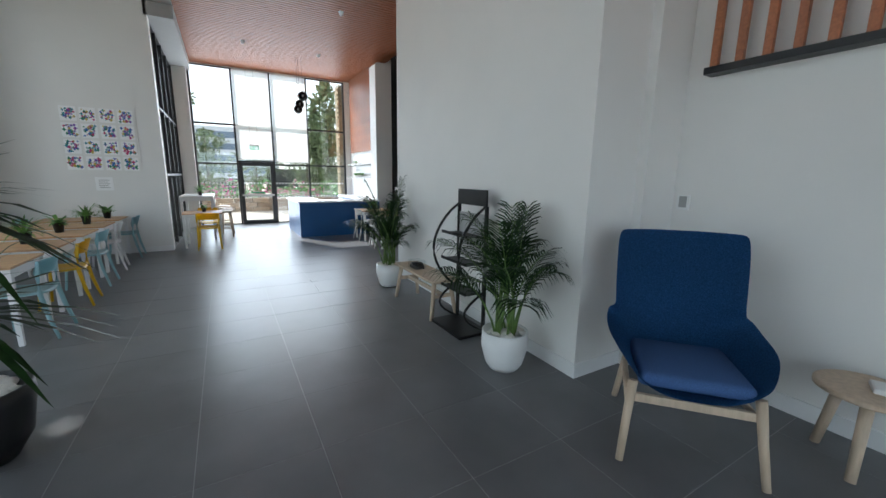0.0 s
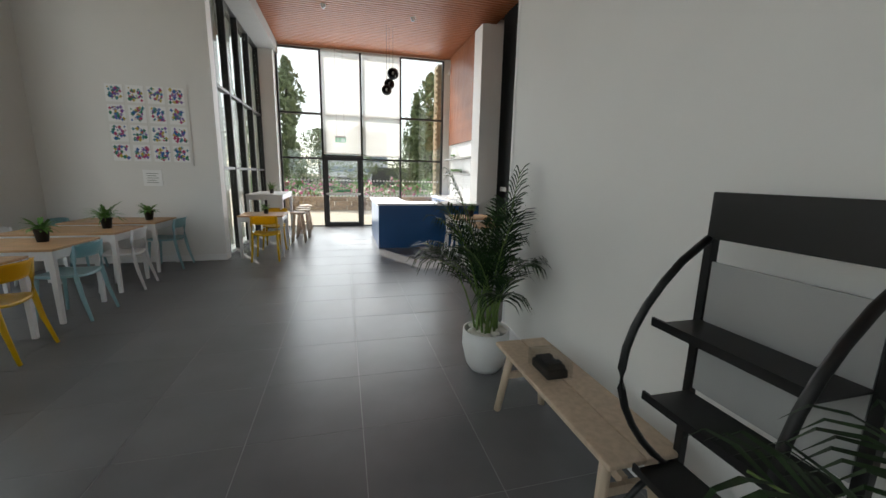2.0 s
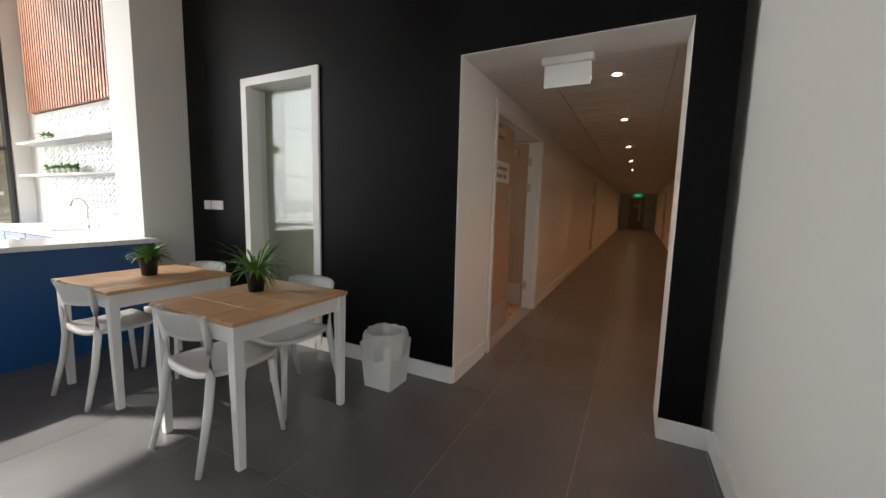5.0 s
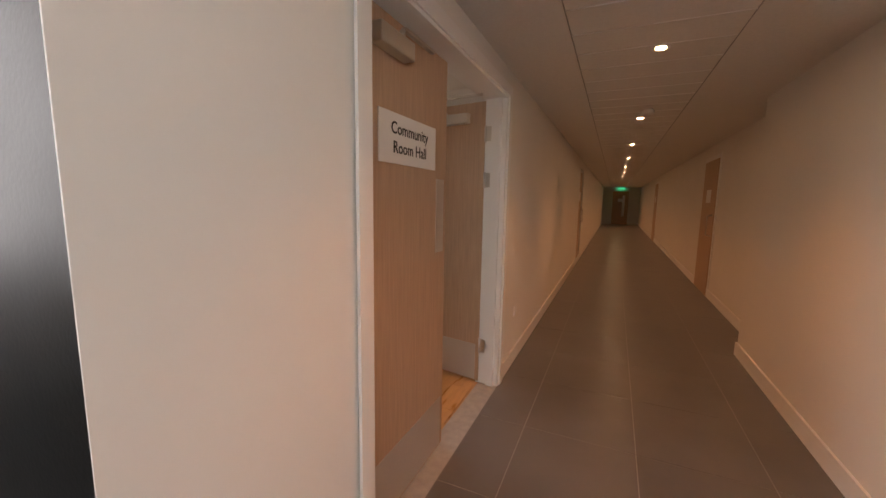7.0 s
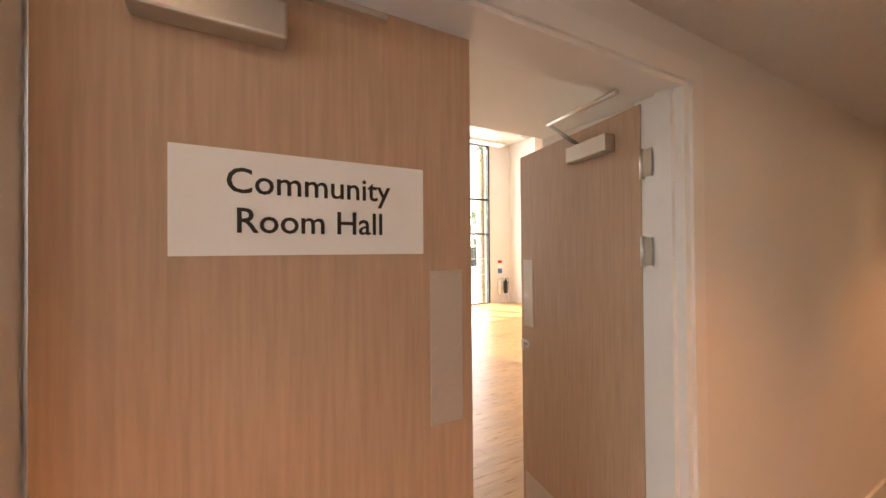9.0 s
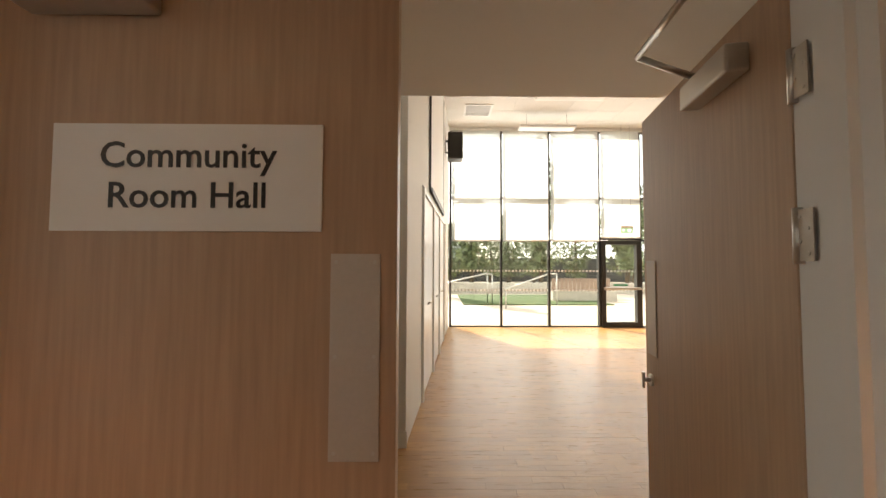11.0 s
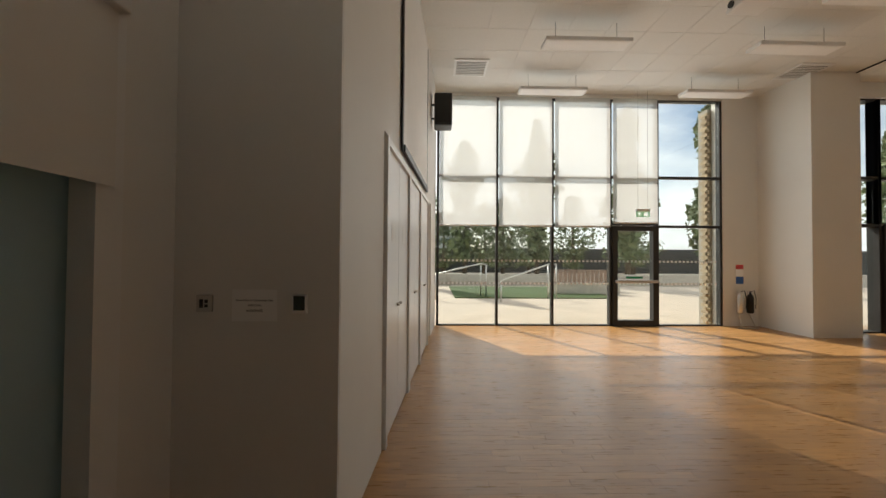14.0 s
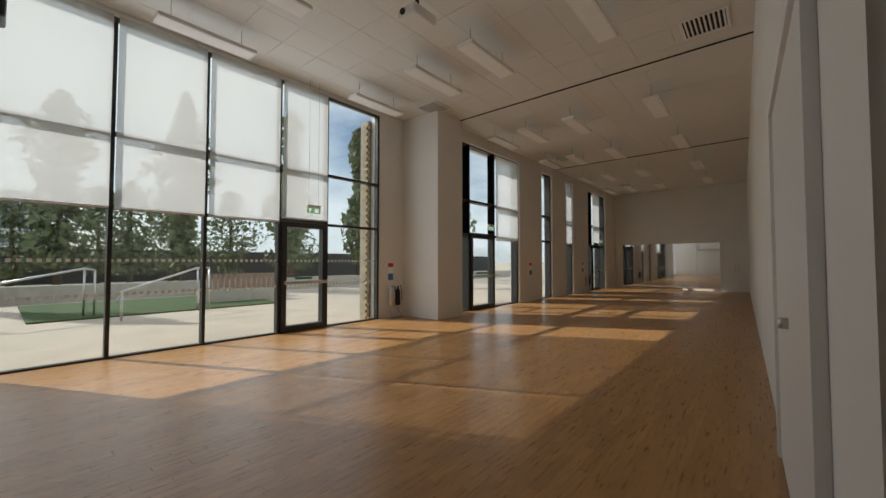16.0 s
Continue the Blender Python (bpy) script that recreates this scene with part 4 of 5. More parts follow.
one("tap", tube([(0, 0, 0), (0, 0, 0.25), (-0.02, 0, 0.31), (-0.07, 0, 0.35), (-0.13, 0, 0.33), (-0.15, 0, 0.26)], 0.012), STEEL, "curved chrome kitchen tap", "tap", (4.06, 12.15, 0.922))
for z in (1.53, 1.93):
    one("wall_shelf", bx(3.92, 4.143, 11.11, 13.6, z, z + 0.025, bevel=0.002), GREYP, "thin grey wall shelf over the worktop", "shelf", group="wall shelves")
for i, (y, z) in enumerate(((12.3, 1.555), (12.45, 1.555), (12.6, 1.555), (12.75, 1.555), (12.9, 1.555), (13.05, 1.555), (12.95, 1.955), (13.1, 1.955))):
    small_plant((4.04, y, z), 60 + i, 2).scale = (0.7, 0.7, 0.7)
bs = tagged(thing("splashback", "glossy white herringbone tile splashback", "tiles"), kind="structure")
TILEW = mat("glossy_white_tile", (0.75, 0.75, 0.74), 0.12, var=0.03, rnd=0.03)
me = mesh_of(bx(-0.07, 0.07, -0.004, 0.004, -0.022, 0.022, bevel=0.002, seg=1), "tile", TILEW)
y, n = 11.2, 0
while y < 13.45:
    z = 0.97
    while z < 2.3:
        o = new("tile", me)
        o.parent = bs
        o.matrix_world = pose(4.145, y, z, 0, 0, 90) @ pose(0, 0, 0, 4, 42 if n % 2 else -42, 0)
        z += 0.068
    y += 0.105
    n += 1
cl = tagged(thing("cladding", "vertical red cedar slats on the kitchen wall", "cladding"), kind="structure")
part("backing", bx(4.1, 4.148, 11.12, 13.66, 2.36, 4.7), DARKV, cl)
me = mesh_of(bx(-0.03, 0.0, -0.02, 0.02, 2.35, 4.715, bevel=0.002, seg=1), "slat", mat("cedar_upright", (0.29, 0.105, 0.042), 0.45, scale=7, var=0.2, bump=0.1, rnd=0.12, stretch=(8, 8, 1)))
y = 11.14
while y < 13.65:
    o = new("slat", me)
    o.parent = cl
    o.matrix_world = pose(4.098, y, 0)
    y += 0.07

# small fittings in the timber ceiling
for x, y in ((0.6, 8.2), (2.4, 8.3), (0.8, 11.2), (2.6, 11.3), (2.2, 5.6)):
    one("sprinkler", lathe([(0.012, -0.07), (0.035, -0.05), (0.035, -0.03), (0.05, -0.005), (0.05, 0.0)], 16), TRIM, "small white fitting under the timber ceiling", "sprinkler", (x, y, TOP + 0.02), 0, "ceiling fittings")
one("security_camera", join(lathe([(0.045, -0.06), (0.05, -0.03), (0.05, 0)], 16), bx(-0.03, 0.03, -0.03, 0.03, 0, 0.1)), TRIM, "white security camera on the window pier", "camera", (4.12, YW - 0.1, 4.4))

# pendant
pn = thing("pendant_lamp", "cluster of black globe pendants hanging on cables", "lamp", "", (2.2, 11.9, 4.7))
for x, y, z, r in ((0.05, 0, -0.95, 0.13), (-0.02, 0.12, -1.15, 0.12), (-0.1, -0.05, -1.32, 0.115)):
    bm = bmesh.new()
    bmesh.ops.create_uvsphere(bm, u_segments=24, v_segments=16, radius=r)
    bmesh.ops.delete(bm, geom=[v for v in bm.verts if v.co.x * -0.5 + v.co.y * -0.8 > r * 0.8], context="VERTS")
    bmesh.ops.solidify(bm, geom=bm.faces[:], thickness=0.004)
    for f in bm.faces:
        f.smooth = True
    bmesh.ops.translate(bm, vec=(x, y, z), verts=bm.verts)
    g = part("globe", bm, BLKMET, pn)
    bl = part("bulb", lathe([(0.012, -0.03), (0.03, -0.005), (0.028, 0.02), (0.01, 0.04)], 12), POTW, g, "frosted lamp bulb")
    bl.location = (x, y - 0.03, z)
    part("cable", cyl((x, y, z + r), (x, y, 0.1), 0.004, n=6), BLKPL, pn)

# lounge: armchair, side table, slatted wall piece
ac = thing("armchair", "blue felt high-backed armchair on birch legs", "armchair", "", (2.46, 1.3, 0), 132)
ac.scale = (1.13, 1.13, 1.13)
bm = bmesh.new()
prof = [(-0.27, 0.36, 0.29), (-0.1, 0.355, 0.33), (0.1, 0.36, 0.34), (0.25, 0.40, 0.325), (0.31, 0.52, 0.33), (0.34, 0.7, 0.335), (0.38, 0.9, 0.34), (0.42, 1.05, 0.34), (0.43, 1.1, 0.325)]
rows = []
for j, (yy, zz, w) in enumerate(prof):
    row = []
    for i in range(17):
        u = i / 16 * 2 - 1
        s = abs(u) ** 3
        wing = 0.22 * s if j in (1, 2) else 0.24 * s if j == 3 else 0.13 * s if j == 4 else 0.12 * s if j == 0 else 0.0
        back = 0.10 * s if j >= 4 else 0
        out = 0.05 * s if 1 <= j <= 3 else 0
        row.append(bm.verts.new((u * (w + out), -(yy - back), zz + wing)))
    rows.append(row)
for a, b in zip(rows, rows[1:]):
    for i in range(16):
        bm.faces.new((a[i], a[i + 1], b[i + 1], b[i]))
bmesh.ops.solidify(bm, geom=bm.faces[:], thickness=0.045)
for f in bm.faces:
    f.smooth = True
sh = part("shell", bm, FELT, ac)
md = sh.modifiers.new("soft", "SUBSURF")
md.levels = md.render_levels = 2
cu = bx(-0.25, 0.25, -0.24, 0.24, 0.385, 0.455, bevel=0.03, seg=3)
for v in cu.verts:
    v.co.z += 0.02 * (1 - (v.co.x / 0.25) ** 2) * (1 if v.co.z > 0.42 else 0)
for f in cu.faces:
    f.smooth = True
part("cushion", cu, CUSH, ac, "lighter blue seat cushion")
for sx in (-1, 1):
    part("leg", tube([(sx * 0.31, 0.3, 0), (sx * 0.29, 0.25, 0.2), (sx * 0.27, 0.21, 0.4)], lambda u: 0.018 + 0.006 * u, 12), BIRCH, ac)
    part("leg", tube([(sx * 0.27, -0.33, 0), (sx * 0.25, -0.28, 0.2), (sx * 0.23, -0.24, 0.37)], lambda u: 0.018 + 0.006 * u, 12), BIRCH, ac)
    part("rail", cyl((sx * 0.285, 0.235, 0.29), (sx * 0.245, -0.26, 0.29), 0.017), BIRCH, ac)
part("rail", bx(-0.27, 0.27, 0.2, 0.225, 0.29, 0.335, bevel=0.005), BIRCH, ac)
st = thing("side_table", "round birch side table beside the armchair", "table", "", (3.12, 0.66, 0))
part("top", lathe([(0.2, 0.43), (0.235, 0.445), (0.235, 0.462), (0.22, 0.47)], 40), BIRCH, st)
for a in (70, 190, 310):
    c, d = math.cos(radians(a)), math.sin(radians(a))
    part("leg", cyl((0.2 * c, 0.2 * d, 0), (0.13 * c, 0.13 * d, 0.43), 0.024, 0.03), BIRCH, st)
bw = one("bowl", bx(-0.07, 0.07, -0.07, 0.07, 0, 0.035, bevel=0.012), POTW, "white square bowl of potpourri", "bowl", (3.14, 0.6, 0.47), 20)
art = thing("wall_rack", "slatted timber wall piece on a black rail", "wall decor", "", (3.4, 1.82, 2.35))
part("rail", bx(-0.1, 0.018, -2.2, 0.03, 0, 0.05), BLKMET, art, "black metal rail")
for i in range(13):
    part("slat", bx(-0.09, -0.05, -0.16 * i - 0.05, -0.16 * i + 0.0, 0.03, 1.2, bevel=0.003), SLAT, art)
th = thing("thermostat", "white wall thermostat with a grey face", "thermostat", "", (3.419, 1.93, 1.4))
part("body", bx(-0.02, 0, -0.05, 0.05, -0.06, 0.06, bevel=0.004), TRIM, th)
part("face", bx(-0.023, -0.0205, -0.03, 0.03, -0.04, 0.05), GREYP, th)

# magazine rack and bench by the white wall
mr = thing("magazine_rack", "black metal magazine stand with bowed sides", "rack", "", (2.22, 3.43, 0))
part("base", bx(-0.2, 0.16, -0.3, 0.3, 0, 0.03, bevel=0.004), BLKMET, mr)
part("header", bx(0.1, 0.12, -0.26, 0.26, 1.3, 1.46, bevel=0.003), BLKMET, mr)
for sy in (-1, 1):
    part("post", bx(0.1, 0.13, sy * 0.25 - 0.015, sy * 0.25 + 0.015, 0.03, 1.3), BLKMET, mr)
    part("bow", tube([(0.1 - 0.3 * math.sin(math.pi * u) ** 0.8 * (1 if u < 0.5 else 0.999), sy * 0.25, 0.38 + 0.92 * u) for u in [i / 12 for i in range(13)]], 0.014), BLKMET, mr)
    part("foot", tube([(0.1 - 0.22 * math.sin(math.pi * u), sy * 0.25, 0.03 + 0.4 * u) for u in [i / 8 for i in range(9)]], 0.013), BLKMET, mr)
for z in (0.42, 0.72, 1.0):
    part("tray", join(bx(-0.1, 0.1, -0.24, 0.24, z, z + 0.006), bx(-0.11, -0.1, -0.24, 0.24, z, z + 0.03)), BLKMET, mr)
part("back_panel", bx(0.105, 0.115, -0.23, 0.23, 0.74, 1.22), GREYP, mr, "grey back panel")
bn = thing("bench", "pale birch bench against the white wall", "bench", "", (2.18, 4.22, 0))
for i in range(2):
    part("seat_board", bx(-0.17 + i * 0.172, -0.002 + i * 0.172, -0.55, 0.55, 0.43, 0.455, bevel=0.006), BIRCH, bn)
for sy in (-1, 1):
    for sx in (-1, 1):
        part("leg", cyl((sx * 0.16, sy * 0.5, 0), (sx * 0.1, sy * 0.45, 0.43), 0.022, 0.026, 10), BIRCH, bn)
    part("rail", bx(-0.12, 0.12, sy * 0.465 - 0.012, sy * 0.465 + 0.012, 0.24, 0.28), BIRCH, bn)
part("stretcher", bx(-0.015, 0.015, -0.45, 0.45, 0.25, 0.29), BIRCH, bn)
bk = thing("card_holder", "black block with a clear cover on the bench", "ornament", "", (2.15, 4.35, 0.455))
part("block", bx(-0.06, 0.06, -0.09, 0.09, 0, 0.05, bevel=0.008), BLKPL, bk)
part("cover", boxes((-0.075, 0.075, -0.105, -0.102, 0, 0.1), (-0.075, 0.075, 0.102, 0.105, 0, 0.1), (-0.075, -0.072, -0.102, 0.102, 0, 0.1), (0.072, 0.075, -0.102, 0.102, 0, 0.1), (-0.075, 0.075, -0.105, 0.105, 0.1, 0.103)), clear_glass("clear_acrylic", (0.97, 0.98, 0.98), 0.05), bk, "clear acrylic cover")
rq = random.Random(12)
for i in range(7):
    part("card", bx(-0.045, 0.045, -0.075 + i * 0.024, -0.07 + i * 0.024, 0.045, 0.06 + 0.03 * rq.random()), BLKPL, bk)

# pictures on the wall
rnd = random.Random(9)
FL = [mat("petal", c, 0.7, var=0.3, scale=40) for c in ((0.45, 0.05, 0.15), (0.04, 0.14, 0.4), (0.03, 0.2, 0.12), (0.5, 0.38, 0.06), (0.2, 0.1, 0.4), (0.05, 0.25, 0.3))]
PAPER = mat("white_paper", (0.88, 0.88, 0.87), 0.6, var=0.02)
board = thing("picture_board", "white board with sixteen bright flower pictures", "picture", "", (-1.8, YP - 0.004, 1.6))
part("board", bx(-0.56, 0.56, -0.012, 0, -0.03, 1.2), WHITE, board)
for r_ in range(4):
    for c_ in range(4):
        x0, z0 = -0.52 + c_ * 0.27, 0.02 + r_ * 0.29
        pic = part("picture", bx(x0, x0 + 0.23, -0.02, -0.0125, z0, z0 + 0.25), PAPER, board)
        for j in range(36):
            cx, cz, q = x0 + 0.03 + 0.17 * rnd.random(), z0 + 0.03 + 0.19 * rnd.random(), 0.012 + 0.026 * rnd.random()
            bm = bmesh.new()
            n = 10
            vv = [bm.verts.new((cx + q * (0.7 + 0.3 * math.cos(2.5 * k)) * math.cos(k * 0.628), -0.0206 - j * 0.0001, cz + q * (0.7 + 0.3 * math.cos(2.5 * k)) * math.sin(k * 0.628))) for k in range(n)]
            bm.faces.new(vv)
            part("petal", bm, FL[rnd.randrange(6)], pic)
nt_ = thing("notice", "small framed white notice under the pictures", "notice", "", (-1.84, YP - 0.004, 1.24))
part("sheet", bx(-0.13, 0.13, -0.01, 0, 0, 0.25), PAPER, nt_)
part("text_lines", boxes(*[(-0.08, 0.08 - 0.03 * (i % 2), -0.012, -0.0105, 0.05 + i * 0.035, 0.06 + i * 0.035) for i in range(5)]), GREYP, nt_)

# black wall: inner window, switches, bin
BLINDC = screen_cloth("cream_blind", (0.66, 0.62, 0.5), 0.04)
iw = tagged(thing("window_15", "white-framed inner window with a cream blind", "window"), kind="structure")
FY0, FY1 = 8.78, 9.74
part("frame", boxes((XB - 0.02, 4.7, FY0, FY0 + 0.07, 0.05, 2.4), (XB - 0.02, 4.7, FY1 - 0.07, FY1, 0.05, 2.4), (XB - 0.02, 4.7, FY0 + 0.07, FY1 - 0.07, 2.33, 2.4), (XB - 0.02, 4.7, FY0 + 0.07, FY1 - 0.07, 0.0, 0.12)), TRIM, iw)
part("pane", bx(4.5, 4.512, FY0 + 0.07, FY1 - 0.07, 0.12, 2.33), GLASS, iw)
part("hall_frame", boxes((4.9, 4.995, 8.95, 9.0, 0, 2.358), (4.9, 4.995, 9.6, 9.72, 0, 2.358), (4.9, 4.995, 9.0, 9.6, 0.001, 0.06)), TRIM, iw)
FROST = screen_cloth("frosted_film", (0.66, 0.8, 0.88), 0.3)
part("film", bx(4.86, 4.87, 8.95, 9.72, 0.38, 2.36), FROST, iw, "frosted blue-grey film")
part("dark_panel", bx(4.86, 4.87, 8.95, 9.72, 0.02, 0.379), BLKPL, iw)
part("blind", bx(4.56, 4.562, FY0 + 0.075, FY1 - 0.075, 0.13, 2.325), BLINDC, iw, "cream roller blind drawn down")
for y, w in ((10.18, 0.09), (10.34, 0.05)):
    one("switch_plate", bx(-0.012, 0, -w, w, -0.045, 0.045, bevel=0.003), TRIM, "white wall switch plate on the black wall", "switch", (XB - 0.001, y, 1.24), 0, "switch plates")
bn2 = thing("waste_bin", "white waste bin with a plastic liner folded over", "bin", "", (4.14, 7.93, 0))
bn2.scale = (1.12, 1.12, 1.12)
bm = bx(-0.12, 0.12, -0.12, 0.12, 0, 0.3, bevel=0.01)
for v in bm.verts:
    k = 0.82 + 0.18 * v.co.z / 0.3
    v.co.x *= k
    v.co.y *= k
part("bucket", bm, WLACQ, bn2)
bm = bmesh.new()
ring = []
for zz, rr in ((0.2, 0.132), (0.27, 0.14), (0.33, 0.142), (0.36, 0.125), (0.35, 0.1), (0.28, 0.09)):
    ring.append([bm.verts.new(((rr + 0.012 * noise.noise((k * 1.7, zz * 20, 0))) * (1.15 if k % 6 == 3 else 1) * math.cos(k * math.pi / 12 + 0.1), (rr + 0.012 * noise.noise((k * 1.3, zz * 20, 5))) * math.sin(k * math.pi / 12 + 0.1), zz + 0.02 * noise.noise((k * 0.9, zz * 9, 2)))) for k in range(24)])
for a, b in zip(ring, ring[1:]):
    for k in range(24):
        bm.faces.new((a[k], a[(k + 1) % 24], b[(k + 1) % 24], b[k]))
bmesh.ops.solidify(bm, geom=bm.faces[:], thickness=0.001)
part("liner", bm, PAPER, bn2, "crumpled white plastic liner")

# corridor things
es = thing("emergency_light", "white hanging emergency light box in the corridor opening", "lamp", "", (4.66, 6.87, 2.284))
es.scale = (0.9, 0.9, 0.9)
part("body", bx(-0.04, 0.04, -0.18, 0.18, -0.05, 0, bevel=0.006), TRIM, es)
part("blade", bx(-0.006, 0.006, -0.165, 0.165, -0.21, -0.051, bevel=0.002), TRIM, es, "blank white blade")


def side_door(at, turn, label):
    d = tagged(thing("door_6", label, "door", "", at, turn), kind="structure")
    part("panel", bx(-0.45, 0.45, -0.03, 0.02, 0.005, 2.05, bevel=0.002), OAKD, d)
    part("frame", boxes((-0.52, -0.45, -0.02, 0.03, 0, 2.12), (0.45, 0.52, -0.02, 0.03, 0, 2.12), (-0.45, 0.45, -0.02, 0.03, 2.05, 2.12)), TRIM, d)
    h = part("handle", tube([(0.36, -0.03, 0.9), (0.36, -0.09, 0.92), (0.36, -0.09, 1.2), (0.36, -0.03, 1.22)], 0.012), STEEL, d)
    part("sign", bx(-0.15, 0.15, -0.034, -0.03, 1.4, 1.6), TRIM, d)
    return d


side_door((13.45, YC + 0.06, 0), 0, "oak laminate door in the corridor")
side_door((11.3, 5.42, 0), 180, "oak laminate door in the corridor")
side_door((20.0, 5.42, 0), 180, "oak laminate door in the corridor")
e = side_door((30.46, 6.5, 0), -90, "oak laminate door at the corridor end with a glazed strip")
part("glazed_strip", bx(0.1, 0.25, -0.036, -0.03, 0.5, 1.8), PAPER, e)
part("exit_sign", bx(-0.2, 0.2, -0.1, -0.06, 2.14, 2.27), EXITG, e)
one("smoke_detector", lathe([(0.05, -0.05), (0.055, -0.02), (0.04, 0)], 20), TRIM, "white round smoke detector on the ceiling", "smoke detector", (8.4, 6.55, 2.29))
one("wall_socket", bx(-0.04, 0.04, -0.012, 0, -0.04, 0.04, bevel=0.003), TRIM, "white wall socket above the skirting", "socket", (7.25, YC - 0.001, 0.45))

# ---- hall things ----


def cupboard(y0, y1):
    c = thing("cupboard", "cream built-in double cupboard in the side wall", "cupboard", "hall cupboards")
    c.matrix_world = SLANT @ pose(-0.02, y0 - YS, 0)
    w = y1 - y0
    part("frame", boxes((0, 0.045, 0, 0.06, 0, 2.33), (0, 0.045, w - 0.06, w, 0, 2.33), (0, 0.045, 0.06, w - 0.06, 2.27, 2.33)), TRIM, c)
    for a, b, hy in ((0.065, w / 2 - 0.003, w / 2 - 0.06), (w / 2 + 0.003, w - 0.065, w / 2 + 0.06)):
        d = part("door", bx(0.001, 0.024, a, b, 0.02, 2.265, bevel=0.002), TRIM, c)
        part("handle", cyl((0.024, hy, 1.0), (0.05, hy, 1.0), 0.012), STEEL, d)
        part("sign", bx(0.0245, 0.026, (a + b) / 2 - 0.07, (a + b) / 2 + 0.07, 1.55, 1.7), PAPER, d)
    return c


cupboard(11.05, 12.27)
cupboard(12.28, 13.3)
cupboard(13.31, 14.4)
ps = thing("projection_screen", "white projection screen with a black border", "screen")
ps.matrix_world = SLANT @ pose(0.012, 1.66, 2.4)
part("cloth", bx(0, 0.01, 0.06, 2.3, 0.07, 2.2), PAPER, ps)
part("border", boxes((-0.002, 0.014, 0, 0.06, 0, 2.2), (-0.002, 0.014, 2.3, 2.36, 0, 2.2), (-0.002, 0.03, 0.06, 2.3, 0, 0.07)), BLKPL, ps, "black border")
sp = thing("loudspeaker", "black loudspeaker on a wall bracket", "loudspeaker", "", (6.36, 15.0, 3.73))
part("cabinet", bx(-0.16, 0.16, -0.17, 0.17, 0, 0.58, bevel=0.03), BLKPL, sp)
part("grille", bx(-0.13, 0.13, -0.176, -0.171, 0.04, 0.54), BLKMET, sp)
part("bracket", boxes((-0.27, -0.16, -0.02, 0.02, 0.15, 0.18), (-0.27, -0.16, -0.02, 0.02, 0.4, 0.43), (-0.29, -0.26, -0.05, 0.05, 0.1, 0.48)), BLKMET, sp)


def hall_light(x, y):
    r = thing("hall_pendant", "white suspended linear light panel on two wires", "lamp", "hall lights", (x, y, 4.5))
    part("body", bx(-0.62, 0.62, -0.14, 0.14, 0, 0.055, bevel=0.006), TRIM, r)
    part("diffuser", bx(-0.59, 0.59, -0.115, 0.115, -0.003, -0.0005), PAPER, r)
    for sx in (-0.45, 0.45):
        part("wire", cyl((sx, 0, 0.055), (sx, 0, 0.34), 0.003, n=6), BLKPL, r)
    return r


hl = None
for x in (8.4, 11.5, 15.3, 18.3, 21.5, 24.5):
    for y in (10.85, 12.5, 13.62, 15.2):
        if x > 13 and y > 14.9:
            y = 14.5
        hl = copy_thing(hl, pose(x, y, 4.5)) if hl else hall_light(x, y)


def vent(x, y):
    v = thing("ceiling_vent", "square white slatted ceiling vent", "vent", "hall vents", (x, y, CTOP - 0.013))
    part("frame", boxes((-0.3, 0.3, -0.3, -0.26, -0.015, 0), (-0.3, 0.3, 0.26, 0.3, -0.015, 0), (-0.3, -0.26, -0.26, 0.26, -0.015, 0), (0.26, 0.3, -0.26, 0.26, -0.015, 0)), TRIM, v)
    part("backing", bx(-0.26, 0.26, -0.26, 0.26, -0.003, 0), DARKV, v)
    for i in range(9):
        part("slat", bx(-0.26, 0.26, -0.25 + i * 0.058, -0.225 + i * 0.058, -0.013, -0.004), TRIM, v)
    return v


for x, y in ((6.85, 15.0), (12.9, 14.9), (13.2, 9.8), (19.0, 14.3), (25, 14.0)):
    vent(x, y)
pj = thing("projector", "white projector hung from the ceiling", "projector", "", (9.9, 12.5, 4.35))
part("body", bx(-0.2, 0.2, -0.15, 0.15, 0, 0.13, bevel=0.02), TRIM, pj)
part("pole", cyl((0, 0, 0.13), (0, 0, 0.49), 0.025), BLKMET, pj)
part("lens", cyl((-0.22, 0.05, 0.07), (-0.195, 0.05, 0.07), 0.04), BLKPL, pj)


def exit_sign(x, y, z, top):
    r = thing("exit_sign", "green running-figure exit sign hung on wires", "sign", "exit signs", (x, y, z))
    part("body", bx(-0.14, 0.14, -0.03, 0.03, 0.11, 0.16, bevel=0.004), TRIM, r)
    part("blade", bx(-0.14, 0.14, -0.005, 0.005, 0, 0.109), EXITG, r)
    part("arrow", boxes((-0.09, -0.07, -0.007, -0.0055, 0.02, 0.08), (-0.11, -0.05, -0.007, -0.0055, 0.07, 0.085), (0.02, 0.1, -0.007, -0.0055, 0.02, 0.09)), EXITW, r)
    for sx in (-0.1, 0.1):
        part("wire", cyl((sx, 0, 0.16), (sx, 0, top - z), 0.002, n=5), BLKPL, r)
    return r


exit_sign(10.45, 15.8, 2.25, CTOP - 0.02)
exit_sign(1.05, 13.7, 2.33, CTOP - 0.1)
exit_sign(15.5, 15.05, 2.2, CTOP - 0.02)
exit_sign(24.9, 15.05, 2.2, CTOP - 0.02)


